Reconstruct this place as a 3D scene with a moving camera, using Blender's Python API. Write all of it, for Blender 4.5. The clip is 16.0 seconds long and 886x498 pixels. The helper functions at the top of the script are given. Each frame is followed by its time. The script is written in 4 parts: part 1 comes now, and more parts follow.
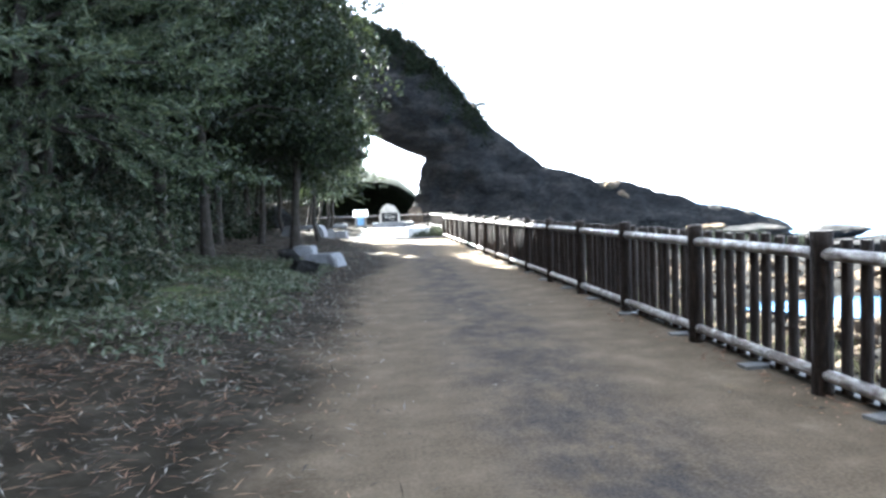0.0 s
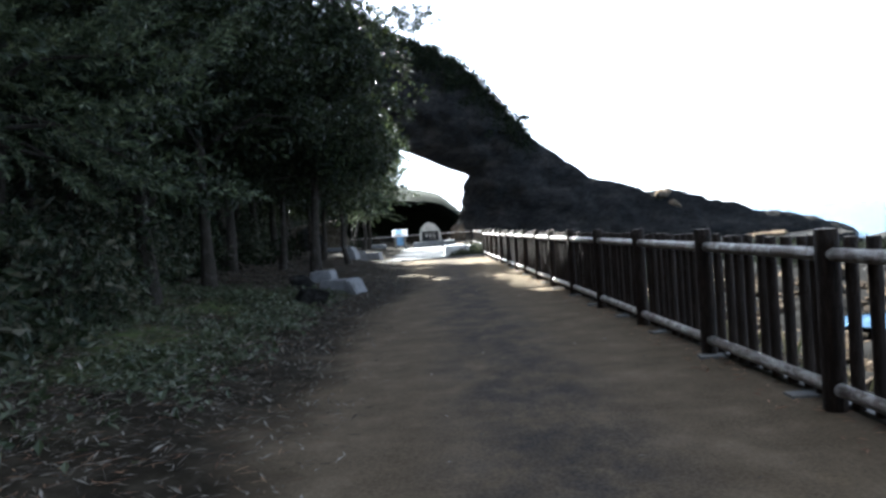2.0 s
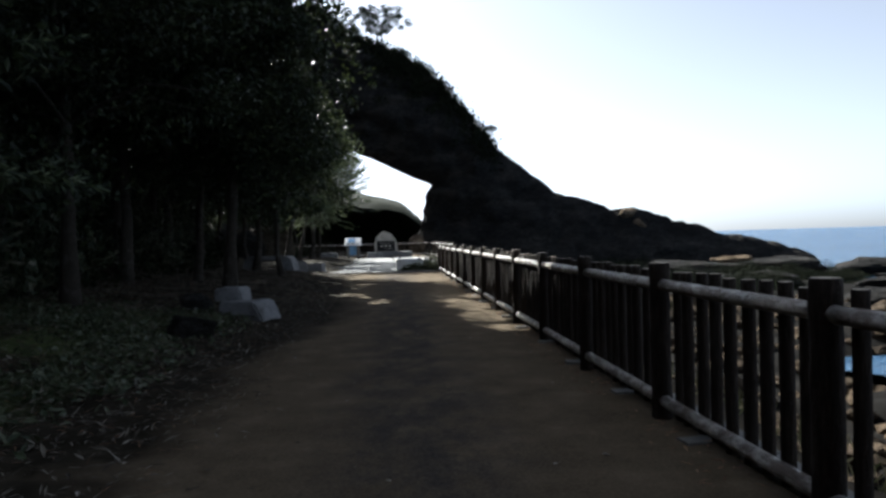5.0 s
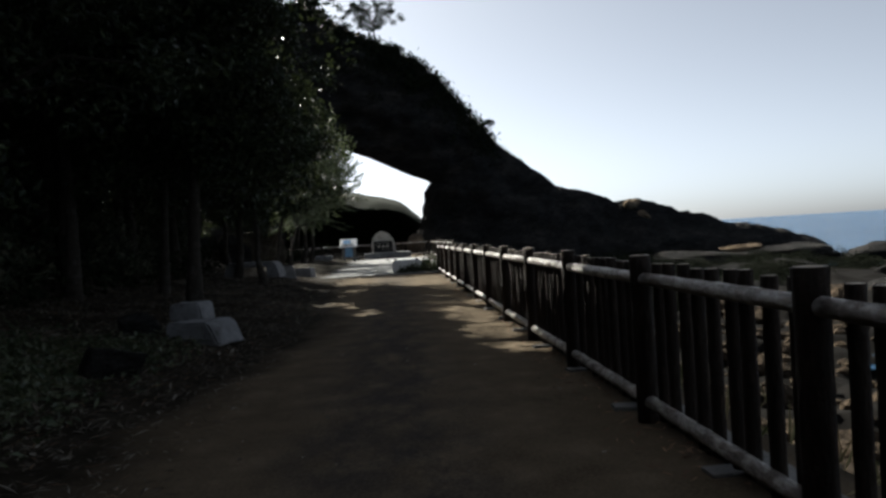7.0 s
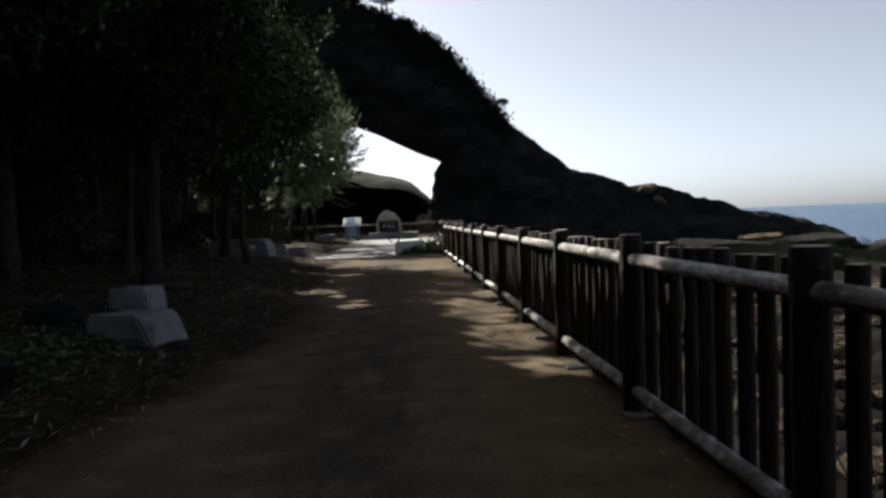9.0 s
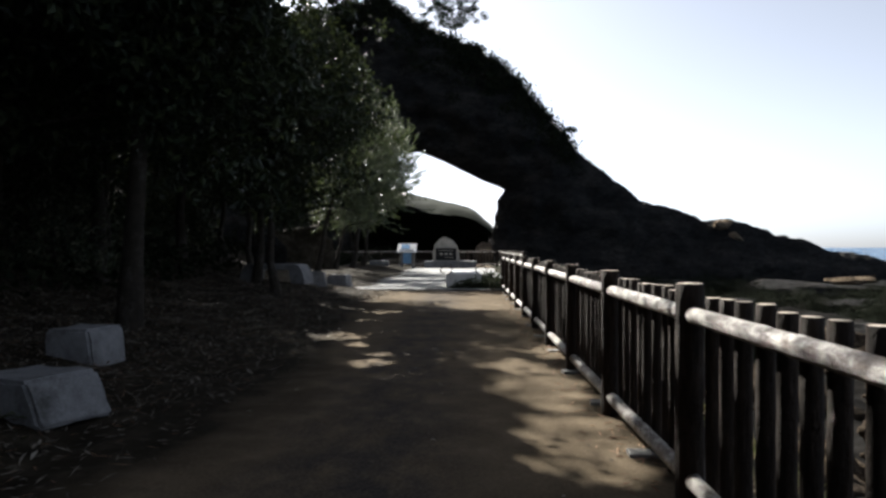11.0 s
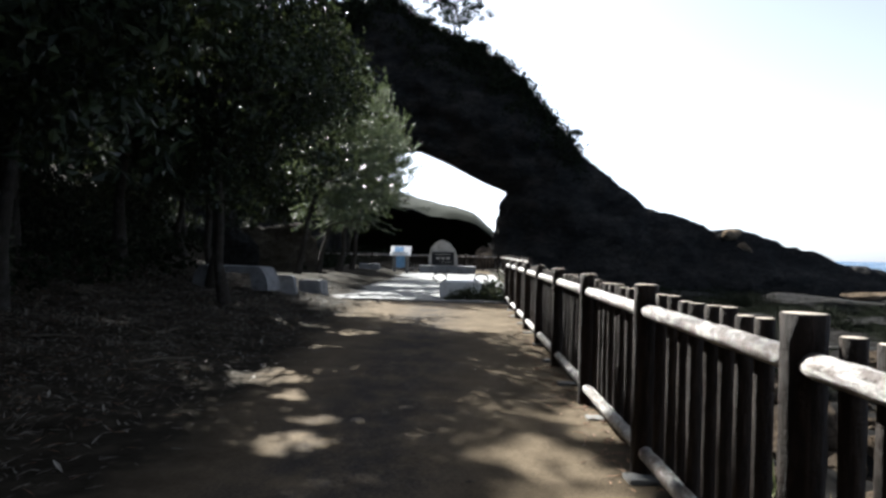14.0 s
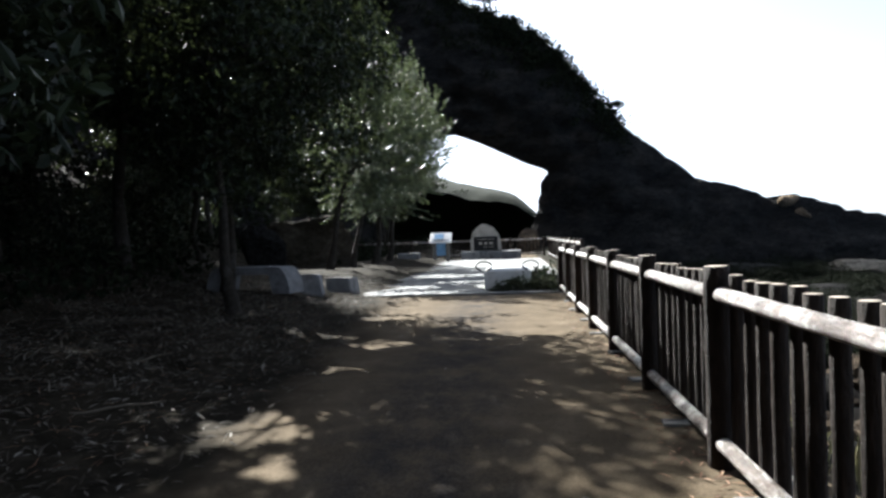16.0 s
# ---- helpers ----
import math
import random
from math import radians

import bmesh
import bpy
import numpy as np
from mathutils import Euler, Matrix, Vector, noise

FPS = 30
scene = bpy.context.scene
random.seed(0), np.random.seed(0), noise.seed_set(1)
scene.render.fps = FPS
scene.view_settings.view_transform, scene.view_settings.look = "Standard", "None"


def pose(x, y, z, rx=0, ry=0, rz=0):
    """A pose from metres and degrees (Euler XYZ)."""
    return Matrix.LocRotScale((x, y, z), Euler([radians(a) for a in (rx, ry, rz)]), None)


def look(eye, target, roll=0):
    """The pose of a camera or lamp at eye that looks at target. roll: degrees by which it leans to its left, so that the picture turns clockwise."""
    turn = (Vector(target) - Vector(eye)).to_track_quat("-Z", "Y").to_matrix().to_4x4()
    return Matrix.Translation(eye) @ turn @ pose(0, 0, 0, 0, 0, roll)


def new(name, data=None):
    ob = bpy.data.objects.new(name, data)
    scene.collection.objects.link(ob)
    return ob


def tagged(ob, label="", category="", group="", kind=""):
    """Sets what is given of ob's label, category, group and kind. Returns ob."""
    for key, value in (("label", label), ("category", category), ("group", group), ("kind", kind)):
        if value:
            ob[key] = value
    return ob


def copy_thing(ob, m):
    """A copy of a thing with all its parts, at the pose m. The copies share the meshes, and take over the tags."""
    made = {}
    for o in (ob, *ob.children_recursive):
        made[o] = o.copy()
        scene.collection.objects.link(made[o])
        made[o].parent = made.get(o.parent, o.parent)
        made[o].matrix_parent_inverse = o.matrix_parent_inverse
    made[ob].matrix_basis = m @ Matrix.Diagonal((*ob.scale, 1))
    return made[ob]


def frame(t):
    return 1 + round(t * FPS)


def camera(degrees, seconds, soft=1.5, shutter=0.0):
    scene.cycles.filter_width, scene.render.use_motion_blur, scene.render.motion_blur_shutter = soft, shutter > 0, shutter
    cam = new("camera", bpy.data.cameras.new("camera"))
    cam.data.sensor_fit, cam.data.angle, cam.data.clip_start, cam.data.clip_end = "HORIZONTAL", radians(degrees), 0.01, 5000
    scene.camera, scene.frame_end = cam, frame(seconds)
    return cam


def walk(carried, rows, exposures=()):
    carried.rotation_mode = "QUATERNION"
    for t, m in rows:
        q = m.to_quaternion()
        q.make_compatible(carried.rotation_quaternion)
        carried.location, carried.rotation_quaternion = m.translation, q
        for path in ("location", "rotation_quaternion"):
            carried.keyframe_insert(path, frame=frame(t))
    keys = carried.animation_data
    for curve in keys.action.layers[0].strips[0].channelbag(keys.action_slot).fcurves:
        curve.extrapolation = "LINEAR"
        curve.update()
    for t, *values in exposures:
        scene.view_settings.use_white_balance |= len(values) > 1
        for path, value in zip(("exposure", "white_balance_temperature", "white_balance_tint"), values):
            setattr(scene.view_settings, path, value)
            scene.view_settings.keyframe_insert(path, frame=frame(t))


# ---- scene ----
cam = camera(63.7, 16.0, soft=2.8)
PATH = [
    (0, (0.376, 0.323, 1.384), (0.545, 2.313, 1.272), -2.0),
    (0.5, (0.603, 0.934, 1.374), (0.767, 2.927, 1.386), -3.8),
    (1, (0.692, 1.469, 1.337), (0.805, 3.465, 1.308), -0.6),
    (1.5, (0.797, 2.021, 1.323), (0.899, 4.018, 1.263), -2.6),
    (2, (0.933, 2.609, 1.31), (0.97, 4.608, 1.255), -4.1),
    (2.5, (1.004, 3.161, 1.304), (1.165, 5.153, 1.213), -1.9),
    (3, (1.093, 3.736, 1.341), (1.152, 5.735, 1.318), -2.6),
    (3.5, (1.163, 4.271, 1.348), (1.353, 6.261, 1.293), -3.3),
    (4, (1.274, 4.844, 1.375), (1.277, 6.844, 1.383), -1.9),
    (4.5, (1.316, 5.412, 1.352), (1.419, 7.408, 1.285), -2.0),
    (4.7, (1.375, 5.614, 1.373), (1.509, 7.609, 1.342), -1.5),
    (6.8, (1.69, 7.979, 1.357), (1.898, 9.967, 1.307), -3.1),
    (7, (1.719, 8.214, 1.359), (1.858, 10.209, 1.322), -3.5),
    (7.5, (1.804, 8.853, 1.361), (1.898, 10.85, 1.392), -3.0),
    (8, (1.883, 9.417, 1.341), (2.067, 11.408, 1.347), -3.1),
    (8.5, (1.938, 10.018, 1.317), (2.075, 12.013, 1.291), -1.4),
    (9, (1.961, 10.551, 1.29), (2.071, 12.546, 1.203), -2.1),
    (9.5, (2.045, 11.289, 1.304), (2.089, 13.289, 1.288), -1.9),
    (10, (2.09, 11.932, 1.329), (2.159, 13.93, 1.268), -2.9),
    (10.2, (2.129, 12.25, 1.325), (2.143, 14.249, 1.302), -2.6),
    (12.3, (2.304, 14.691, 1.343), (2.226, 16.689, 1.353), 1.3),
    (12.5, (2.279, 14.94, 1.335), (2.193, 16.938, 1.374), 1.3),
    (13, (2.318, 15.549, 1.297), (2.242, 17.547, 1.281), 1.9),
    (13.5, (2.349, 16.076, 1.27), (2.323, 18.075, 1.215), -0.3),
    (14, (2.304, 16.674, 1.316), (2.242, 18.673, 1.321), 1.4),
    (14.5, (2.254, 17.322, 1.333), (2.164, 19.319, 1.312), -0.9),
    (15, (2.22, 17.825, 1.34), (2.03, 19.816, 1.341), -0.3),
    (15.5, (2.207, 18.291, 1.363), (2.133, 20.29, 1.365), 0.7),
    (16, (2.229, 18.84, 1.366), (2.048, 20.832, 1.329), -1.9),
]
EXPOSURES = [(0, 5.3, 5600, 5), (0.5, 4.7, 5600, 5), (1.5, 3.9, 5600, 5), (3.5, 3.05, 5600, 5), (4.5, 2.35, 5700, 6), (7, 1.5, 6200, 6), (9, 1.5, 6250, 8), (10, 1.7, 6200, 9), (12.5, 2.2, 6000, 8), (16, 2.4, 5750, 7)]
walk(cam, [(t, look(eye, target, roll)) for t, eye, target, roll in PATH], EXPOSURES)

# ---- world and sun ----
SUN_AZ, SUN_EL = -28.0, 36.0           # degrees to the left of the walk's heading (+y), and above the horizon
world = bpy.data.worlds.new("sky")
scene.world = world
world.use_nodes = True
wn = world.node_tree.nodes
sky = wn.new("ShaderNodeTexSky")
sky.sky_type, sky.sun_disc = "NISHITA", False
sky.sun_elevation, sky.sun_rotation = radians(SUN_EL), radians(SUN_AZ)
sky.dust_density, sky.air_density, sky.ozone_density = 1.2, 0.5, 1.5
wn["Background"].inputs["Strength"].default_value = 0.052
haze = wn.new("ShaderNodeHueSaturation")        # a hazy, washed-out winter sky
haze.inputs["Saturation"].default_value = 0.36
world.node_tree.links.new(sky.outputs[0], haze.inputs["Color"])
world.node_tree.links.new(haze.outputs[0], wn["Background"].inputs[0])
sun = new("sun", bpy.data.lights.new("sun", "SUN"))
sun.data.energy, sun.data.angle, sun.data.color = 5.0, radians(0.55), (1.0, 0.93, 0.82)
to_sun = Vector((math.sin(radians(SUN_AZ)) * math.cos(radians(SUN_EL)), math.cos(radians(SUN_AZ)) * math.cos(radians(SUN_EL)), math.sin(radians(SUN_EL))))
sun.matrix_world = look(to_sun * 50, (0, 0, 0))

# ---- materials ----
class Nodes:
    """A short way to lay out a node material."""
    def __init__(self, name, rough=0.8, metal=0.0, spec=0.3):
        self.m = bpy.data.materials.new(name)
        self.m.use_nodes = True
        self.t = self.m.node_tree
        self.b = self.t.nodes["Principled BSDF"]
        self.b.inputs["Roughness"].default_value = rough
        self.b.inputs["Metallic"].default_value = metal
        self.b.inputs["Specular IOR Level"].default_value = spec
        self.co = self.t.nodes.new("ShaderNodeNewGeometry").outputs["Position"]

    def link(self, a, b):
        self.t.links.new(a, b)

    def stretch(self, v, source=None):
        n = self.t.nodes.new("ShaderNodeMapping")
        n.inputs["Scale"].default_value = v
        self.link(source or self.co, n.inputs["Vector"])
        return n.outputs[0]

    def own(self):
        return self.t.nodes.new("ShaderNodeTexCoord").outputs["Object"]

    def noise(self, scale, detail=4.0, rough=0.6, co=None):
        n = self.t.nodes.new("ShaderNodeTexNoise")
        n.inputs["Scale"].default_value, n.inputs["Detail"].default_value, n.inputs["Roughness"].default_value = scale, detail, rough
        self.link(co or self.co, n.inputs["Vector"])
        return n.outputs["Fac"]

    def cells(self, scale, co=None, feature="F1"):
        n = self.t.nodes.new("ShaderNodeTexVoronoi")
        n.feature = feature
        n.inputs["Scale"].default_value = scale
        self.link(co or self.co, n.inputs["Vector"])
        return n.outputs["Distance"]

    def ramp(self, fac, *stops):
        n = self.t.nodes.new("ShaderNodeValToRGB")
        while len(n.color_ramp.elements) < len(stops):
            n.color_ramp.elements.new(0.5)
        for e, (p, c) in zip(n.color_ramp.elements, stops):
            e.position, e.color = p, (*c, 1) if len(c) == 3 else c
        self.link(fac, n.inputs[0])
        return n.outputs[0]

    def grey(self, fac, lo, hi):
        n = self.t.nodes.new("ShaderNodeMapRange")
        n.inputs[1].default_value, n.inputs[2].default_value = lo, hi
        self.link(fac, n.inputs[0])
        return n.outputs[0]

    def math(self, op, a, b):
        n = self.t.nodes.new("ShaderNodeMath")
        n.operation = op
        for i, v in enumerate((a, b)):
            if isinstance(v, (int, float)):
                n.inputs[i].default_value = v
            else:
                self.link(v, n.inputs[i])
        return n.outputs[0]

    def mix(self, fac, a, b, mode="MIX"):
        n = self.t.nodes.new("ShaderNodeMix")
        n.data_type, n.blend_type = "RGBA", mode
        for k, v in ((0, fac), (6, a), (7, b)):
            if isinstance(v, (int, float)):
                n.inputs[k].default_value = v
            elif isinstance(v, tuple):
                n.inputs[k].default_value = (*v, 1)
            else:
                self.link(v, n.inputs[k])
        return n.outputs[2]

    def axis(self, k, co=None):
        n = self.t.nodes.new("ShaderNodeSeparateXYZ")
        self.link(co or self.co, n.inputs[0])
        return n.outputs[k]

    def island(self):
        return self.t.nodes.new("ShaderNodeNewGeometry").outputs["Random Per Island"]

    def piece(self):
        return self.t.nodes.new("ShaderNodeObjectInfo").outputs["Random"]

    def colour(self, c):
        self.link(c, self.b.inputs["Base Color"])

    def bump(self, h, strength, dist):
        n = self.t.nodes.new("ShaderNodeBump")
        n.inputs["Strength"].default_value, n.inputs["Distance"].default_value = strength, dist
        self.link(h, n.inputs["Height"])
        self.link(n.outputs[0], self.b.inputs["Normal"])


def mat_ground():
    k = Nodes("ground_soil_and_sand", 0.95, spec=0.03)
    wob = k.math("MULTIPLY", k.math("SUBTRACT", k.noise(0.9, 5), 0.5), 1.5)
    y = k.axis(1)
    edge = k.math("SUBTRACT", k.math("MULTIPLY", k.ramp(k.grey(y, 0, 50), (0.0, (.17,) * 3), (0.30, (.22,) * 3), (0.37, (.42,) * 3), (0.43, (.41,) * 3), (0.53, (.30,) * 3), (0.68, (.16,) * 3)), 4.0), 1.0)
    sand_f = k.grey(k.math("SUBTRACT", k.math("ADD", k.axis(0), wob), edge), -0.35, 0.35)
    soft = k.noise(2.2, 6)
    sand = k.ramp(soft, (0.3, (.066, .05, .032)), (0.55, (.105, .081, .054)), (0.75, (.165, .13, .09)))
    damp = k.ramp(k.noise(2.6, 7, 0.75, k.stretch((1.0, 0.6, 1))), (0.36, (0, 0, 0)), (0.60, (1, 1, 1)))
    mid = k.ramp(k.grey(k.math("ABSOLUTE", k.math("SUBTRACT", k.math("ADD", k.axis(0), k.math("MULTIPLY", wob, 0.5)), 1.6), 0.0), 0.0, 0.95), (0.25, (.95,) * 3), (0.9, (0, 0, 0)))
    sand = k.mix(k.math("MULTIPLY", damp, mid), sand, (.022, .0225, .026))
    grit = k.noise(45, 3, 0.7)
    sand = k.mix(0.28, sand, k.ramp(grit, (0.35, (.025, .02, .014)), (0.5, (.085, .066, .044)), (0.7, (.18, .145, .105))))
    specks = k.ramp(k.cells(9), (0.03, (.0,) * 3), (0.09, (1.0,) * 3))
    sand = k.mix(specks, (.07, .055, .04), sand)
    soil = k.ramp(k.noise(3.0, 8, 0.7), (0.3, (.009, .0075, .0055)), (0.5, (.021, .0175, .0125)), (0.72, (.048, .04, .029)))
    green = k.ramp(k.noise(6, 6), (0.35, (.03, .04, .018)), (0.65, (.085, .105, .04)))
    lawn = k.math("MULTIPLY", k.ramp(k.noise(0.55, 3), (0.4, (0, 0, 0)), (0.55, (1, 1, 1))), k.math("MULTIPLY", k.grey(k.axis(0), -1.2, -2.0), k.math("MULTIPLY", k.grey(y, 7, 9), k.grey(y, 19, 16))))
    soil = k.mix(lawn, soil, green)
    land = k.mix(sand_f, soil, sand)
    rock = k.ramp(k.noise(0.9, 9, 0.68), (0.4, (.006, .0055, .005)), (0.68, (.010, .009, .008)), (0.9, (.04, .03, .022)))
    rock_f = k.grey(k.math("ADD", k.axis(0), k.math("MULTIPLY", wob, 0.25)), 3.8, 4.1)
    far_f = k.math("MULTIPLY", rock_f, k.grey(k.axis(2), -0.15, -0.6))
    scrub = k.mix(rock_f, land, k.ramp(k.noise(5, 6), (0.3, (.008, .008, .005)), (0.7, (.026, .023, .015))))
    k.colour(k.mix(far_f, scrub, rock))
    k.bump(k.math("ADD", k.math("MULTIPLY", k.noise(60, 4, 0.7), 0.35), k.noise(7, 6, 0.65)), 0.5, 0.03)
    return k.m


def mat_rock(name, dark, mid, light, scale=0.5, strata=True):
    k = Nodes(name, 0.95, spec=0.04)
    co = k.stretch((1, 1, 2.6)) if strata else k.co
    f = k.noise(scale, 10, 0.68, co)
    c = k.ramp(f, (0.28, dark), (0.5, mid), (0.72, light))
    cracks = k.ramp(k.cells(scale * 3.0, co, "DISTANCE_TO_EDGE"), (0.0, (0.25,) * 3), (0.06, (1,) * 3))
    c = k.mix(0.7, c, cracks, "MULTIPLY")
    k.colour(k.mix(k.ramp(k.noise(scale * 9, 5), (0.55, (0, 0, 0)), (0.75, (.6,) * 3)), c, light))
    k.bump(k.math("ADD", k.noise(scale * 4, 10, 0.7, co), k.math("MULTIPLY", k.noise(scale * 30, 5, 0.7), 0.3)), 0.8, 0.35 / max(scale, 0.3))
    return k.m


def mat_log(name="log_rail_brown", gain=1.0, rough=0.68, spec=0.14, worn_glare=0.3, pale=(.05, .04, .032), bare=0.5):
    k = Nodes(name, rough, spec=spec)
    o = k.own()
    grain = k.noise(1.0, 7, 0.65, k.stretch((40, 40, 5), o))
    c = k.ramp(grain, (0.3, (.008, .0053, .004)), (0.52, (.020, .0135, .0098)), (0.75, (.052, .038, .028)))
    # rubbed patches; on the rails their pale tone also holds painted sun glare
    wear_glare = k.ramp(k.noise(9, 7, 0.75, k.stretch((1, 1, 0.5), o)), (bare, (0, 0, 0)), (bare + 0.16, (worn_glare,) * 3))
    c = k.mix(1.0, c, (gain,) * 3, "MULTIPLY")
    k.colour(k.mix(wear_glare, c, pale))
    k.bump(k.math("ADD", grain, k.math("MULTIPLY", k.noise(16, 6, 0.75, o), 1.4)), 1.0, 0.02)
    return k.m


def mat_plain(name, a, b, scale=6, rough=0.85, spots=None, bump=0.25, spec=0.3):
    k = Nodes(name, rough, spec=spec)
    c = k.ramp(k.noise(scale, 7, 0.65), (0.32, a), (0.68, b))
    fine = k.noise(scale * 12, 4, 0.7)
    c = k.mix(0.35, c, k.ramp(fine, (0.3, tuple(v * 0.6 for v in a)), (0.7, tuple(min(1, v * 1.2) for v in b))))
    if spots:
        c = k.mix(k.ramp(k.noise(scale * 0.6, 6, 0.7), (0.52, (0, 0, 0)), (0.68, (.8,) * 3)), c, spots)
    k.colour(c)
    k.bump(k.math("ADD", fine, k.noise(scale * 2, 5)), bump, 0.02)
    return k.m


def mat_leaf(name, *cols, rough=0.5, through_light=0.35, spec=0.35):
    k = Nodes(name, rough, spec=spec)
    r = k.island()
    stops = [((i + 0.5) / len(cols), c) for i, c in enumerate(cols)]
    c = k.ramp(r, *stops)
    k.colour(c)
    if through_light:
        tr = k.t.nodes.new("ShaderNodeBsdfTranslucent")
        k.link(k.mix(0.5, c, (.12, .15, .055)), tr.inputs[0])
        mx = k.t.nodes.new("ShaderNodeMixShader")
        mx.inputs[0].default_value = through_light
        k.link(k.b.outputs[0], mx.inputs[1])
        k.link(tr.outputs[0], mx.inputs[2])
        k.link(mx.outputs[0], k.t.nodes["Material Output"].inputs[0])
    return k.m


def mat_sea():
    k = Nodes("sea_water", 0.25, spec=0.16)
    k.colour(k.ramp(k.noise(0.02, 4), (0.3, (.018, .055, .11)), (0.7, (.03, .075, .14))))
    h = k.math("ADD", k.noise(0.35, 6, 0.65, k.stretch((0.6, 1.4, 1))), k.math("MULTIPLY", k.noise(2.5, 4), 0.25))
    k.bump(h, 0.9, 1.6)
    return k.m


def mat_paving():
    k = Nodes("pale_paving", 0.85, spec=0.25)
    c = k.ramp(k.noise(1.4, 6, 0.65), (0.3, (.14, .14, .138)), (0.7, (.22, .22, .215)))
    c = k.mix(k.ramp(k.noise(5, 6, 0.7), (0.55, (0, 0, 0)), (0.75, (.7,) * 3)), c, (.13, .105, .075))
    k.colour(k.mix(0.25, c, k.ramp(k.piece(), (0.0, (.14, .138, .135)), (1.0, (.25, .245, .24)))))
    k.bump(k.noise(50, 4, 0.7), 0.3, 0.01)
    return k.m


GROUND = mat_ground()
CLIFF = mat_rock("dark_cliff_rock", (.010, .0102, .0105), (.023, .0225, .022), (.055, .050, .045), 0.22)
BOULDER = mat_rock("shore_boulder_rock", (.014, .012, .010), (.05, .038, .027), (.17, .125, .085), 0.9, False)
SLAB = mat_plain("grey_cut_stone", (.09, .092, .095), (.21, .213, .22), 5, 0.9, (.03, .03, .026))
STONE = mat_plain("monument_granite", (.24, .225, .20), (.38, .35, .31), 4, 0.85, (.16, .15, .13))
CONCRETE = mat_plain("weathered_concrete", (.10, .098, .093), (.19, .184, .174), 4, 0.92, (.06, .053, .043))
PALE = mat_plain("pale_concrete", (.52, .52, .50), (.68, .675, .65), 5, 0.85, (.38, .36, .32))
BLACK = mat_plain("black_polished_stone", (.006, .006, .007), (.013, .013, .014), 9, 0.5, None, 0.05, 0.15)
IRON = mat_plain("dark_painted_iron", (.02, .02, .02), (.05, .045, .04), 20, 0.5)
WHITE = mat_plain("white_painted_metal", (.72, .73, .74), (.80, .80, .80), 8, 0.45, (.60, .59, .56), 0.08)
BLUE = mat_plain("blue_printed_sheet", (.10, .24, .46), (.22, .40, .62), 6, 0.35, None, 0.03)
INK = mat_plain("dark_ink", (.04, .045, .06), (.07, .07, .08), 10, 0.5, None, 0.03)
# rails: worn and paler than the posts, with sun highlights painted into the colour
LOG, RAIL_LOG = mat_log(gain=1.0), mat_log("worn_sunlit_rail", 4.0, 0.34, 0.7, 1.0, (.56, .535, .50), 0.46)
LOG_END = mat_plain("sawn_log_end", (.30, .25, .20), (.46, .40, .33), 30, 0.85)
BARK = mat_plain("tree_bark", (.012, .010, .008), (.038, .032, .026), 9, 0.95, (.065, .062, .056), 0.9, 0.15)
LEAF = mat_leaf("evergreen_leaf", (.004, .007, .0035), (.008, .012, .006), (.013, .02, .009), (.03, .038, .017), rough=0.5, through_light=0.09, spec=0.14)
NEEDLE = mat_leaf("pine_needle", (.009, .016, .008), (.018, .029, .014), (.038, .053, .026), (.10, .115, .062), rough=0.5, through_light=0.25)
SHRUB = mat_leaf("shrub_leaf", (.008, .014, .007), (.015, .023, .011), (.028, .036, .019), (.075, .07, .048), through_light=0.15, spec=0.2)
TURF = mat_leaf("low_green_leaf", (.022, .032, .014), (.04, .052, .025), (.08, .088, .052), through_light=0.15)
DRY = mat_leaf("dry_leaf", (.03, .024, .018), (.06, .048, .035), (.11, .093, .07), (.22, .20, .17), rough=0.8, through_light=0.0)
NEEDLES_DRY = mat_leaf("fallen_pine_needle", (.10, .05, .028), (.19, .10, .055), (.26, .16, .09), rough=0.8, through_light=0.0)
STRAW = mat_leaf("dry_grass", (.17, .14, .07), (.30, .25, .13), (.12, .13, .05), rough=0.8, through_light=0.2)
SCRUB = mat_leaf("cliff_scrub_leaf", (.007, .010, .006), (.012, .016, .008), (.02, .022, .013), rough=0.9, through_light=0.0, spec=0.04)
WOODED = mat_plain("wooded_slope", (.008, .011, .007), (.018, .022, .013), 0.8, 0.95, None, 0.6, 0.05)
SEA, PAVING = mat_sea(), mat_paving()

# ---- mesh helpers ----
rng = np.random.default_rng(7)


def mesh_np(name, v, f, mat, smooth=False):
    """A mesh from arrays of vertices and of faces that all have the same number of corners."""
    v, f = np.asarray(v, np.float32), np.asarray(f, np.int32)
    me = bpy.data.meshes.new(name)
    n = f.shape[1]
    me.vertices.add(len(v))
    me.vertices.foreach_set("co", v.ravel())
    me.loops.add(f.size)
    me.loops.foreach_set("vertex_index", f.ravel())
    me.polygons.add(len(f))
    me.polygons.foreach_set("loop_start", np.arange(0, f.size, n, dtype=np.int32))
    me.polygons.foreach_set("use_smooth", np.full(len(f), smooth))
    me.update(calc_edges=True)
    me.validate()
    me.materials.append(mat)
    return me


def mesh_bm(name, bm, mat, smooth=False):
    me = bpy.data.meshes.new(name)
    bmesh.ops.recalc_face_normals(bm, faces=bm.faces)
    for f in bm.faces:
        f.smooth = smooth
    bm.to_mesh(me)
    bm.free()
    me.materials.append(mat)
    return me


def part(name, data, parent, m=None, label=""):
    ob = new(name, data)
    ob.parent = parent
    if m is not None:
        ob.matrix_basis = m
    return tagged(ob, label)


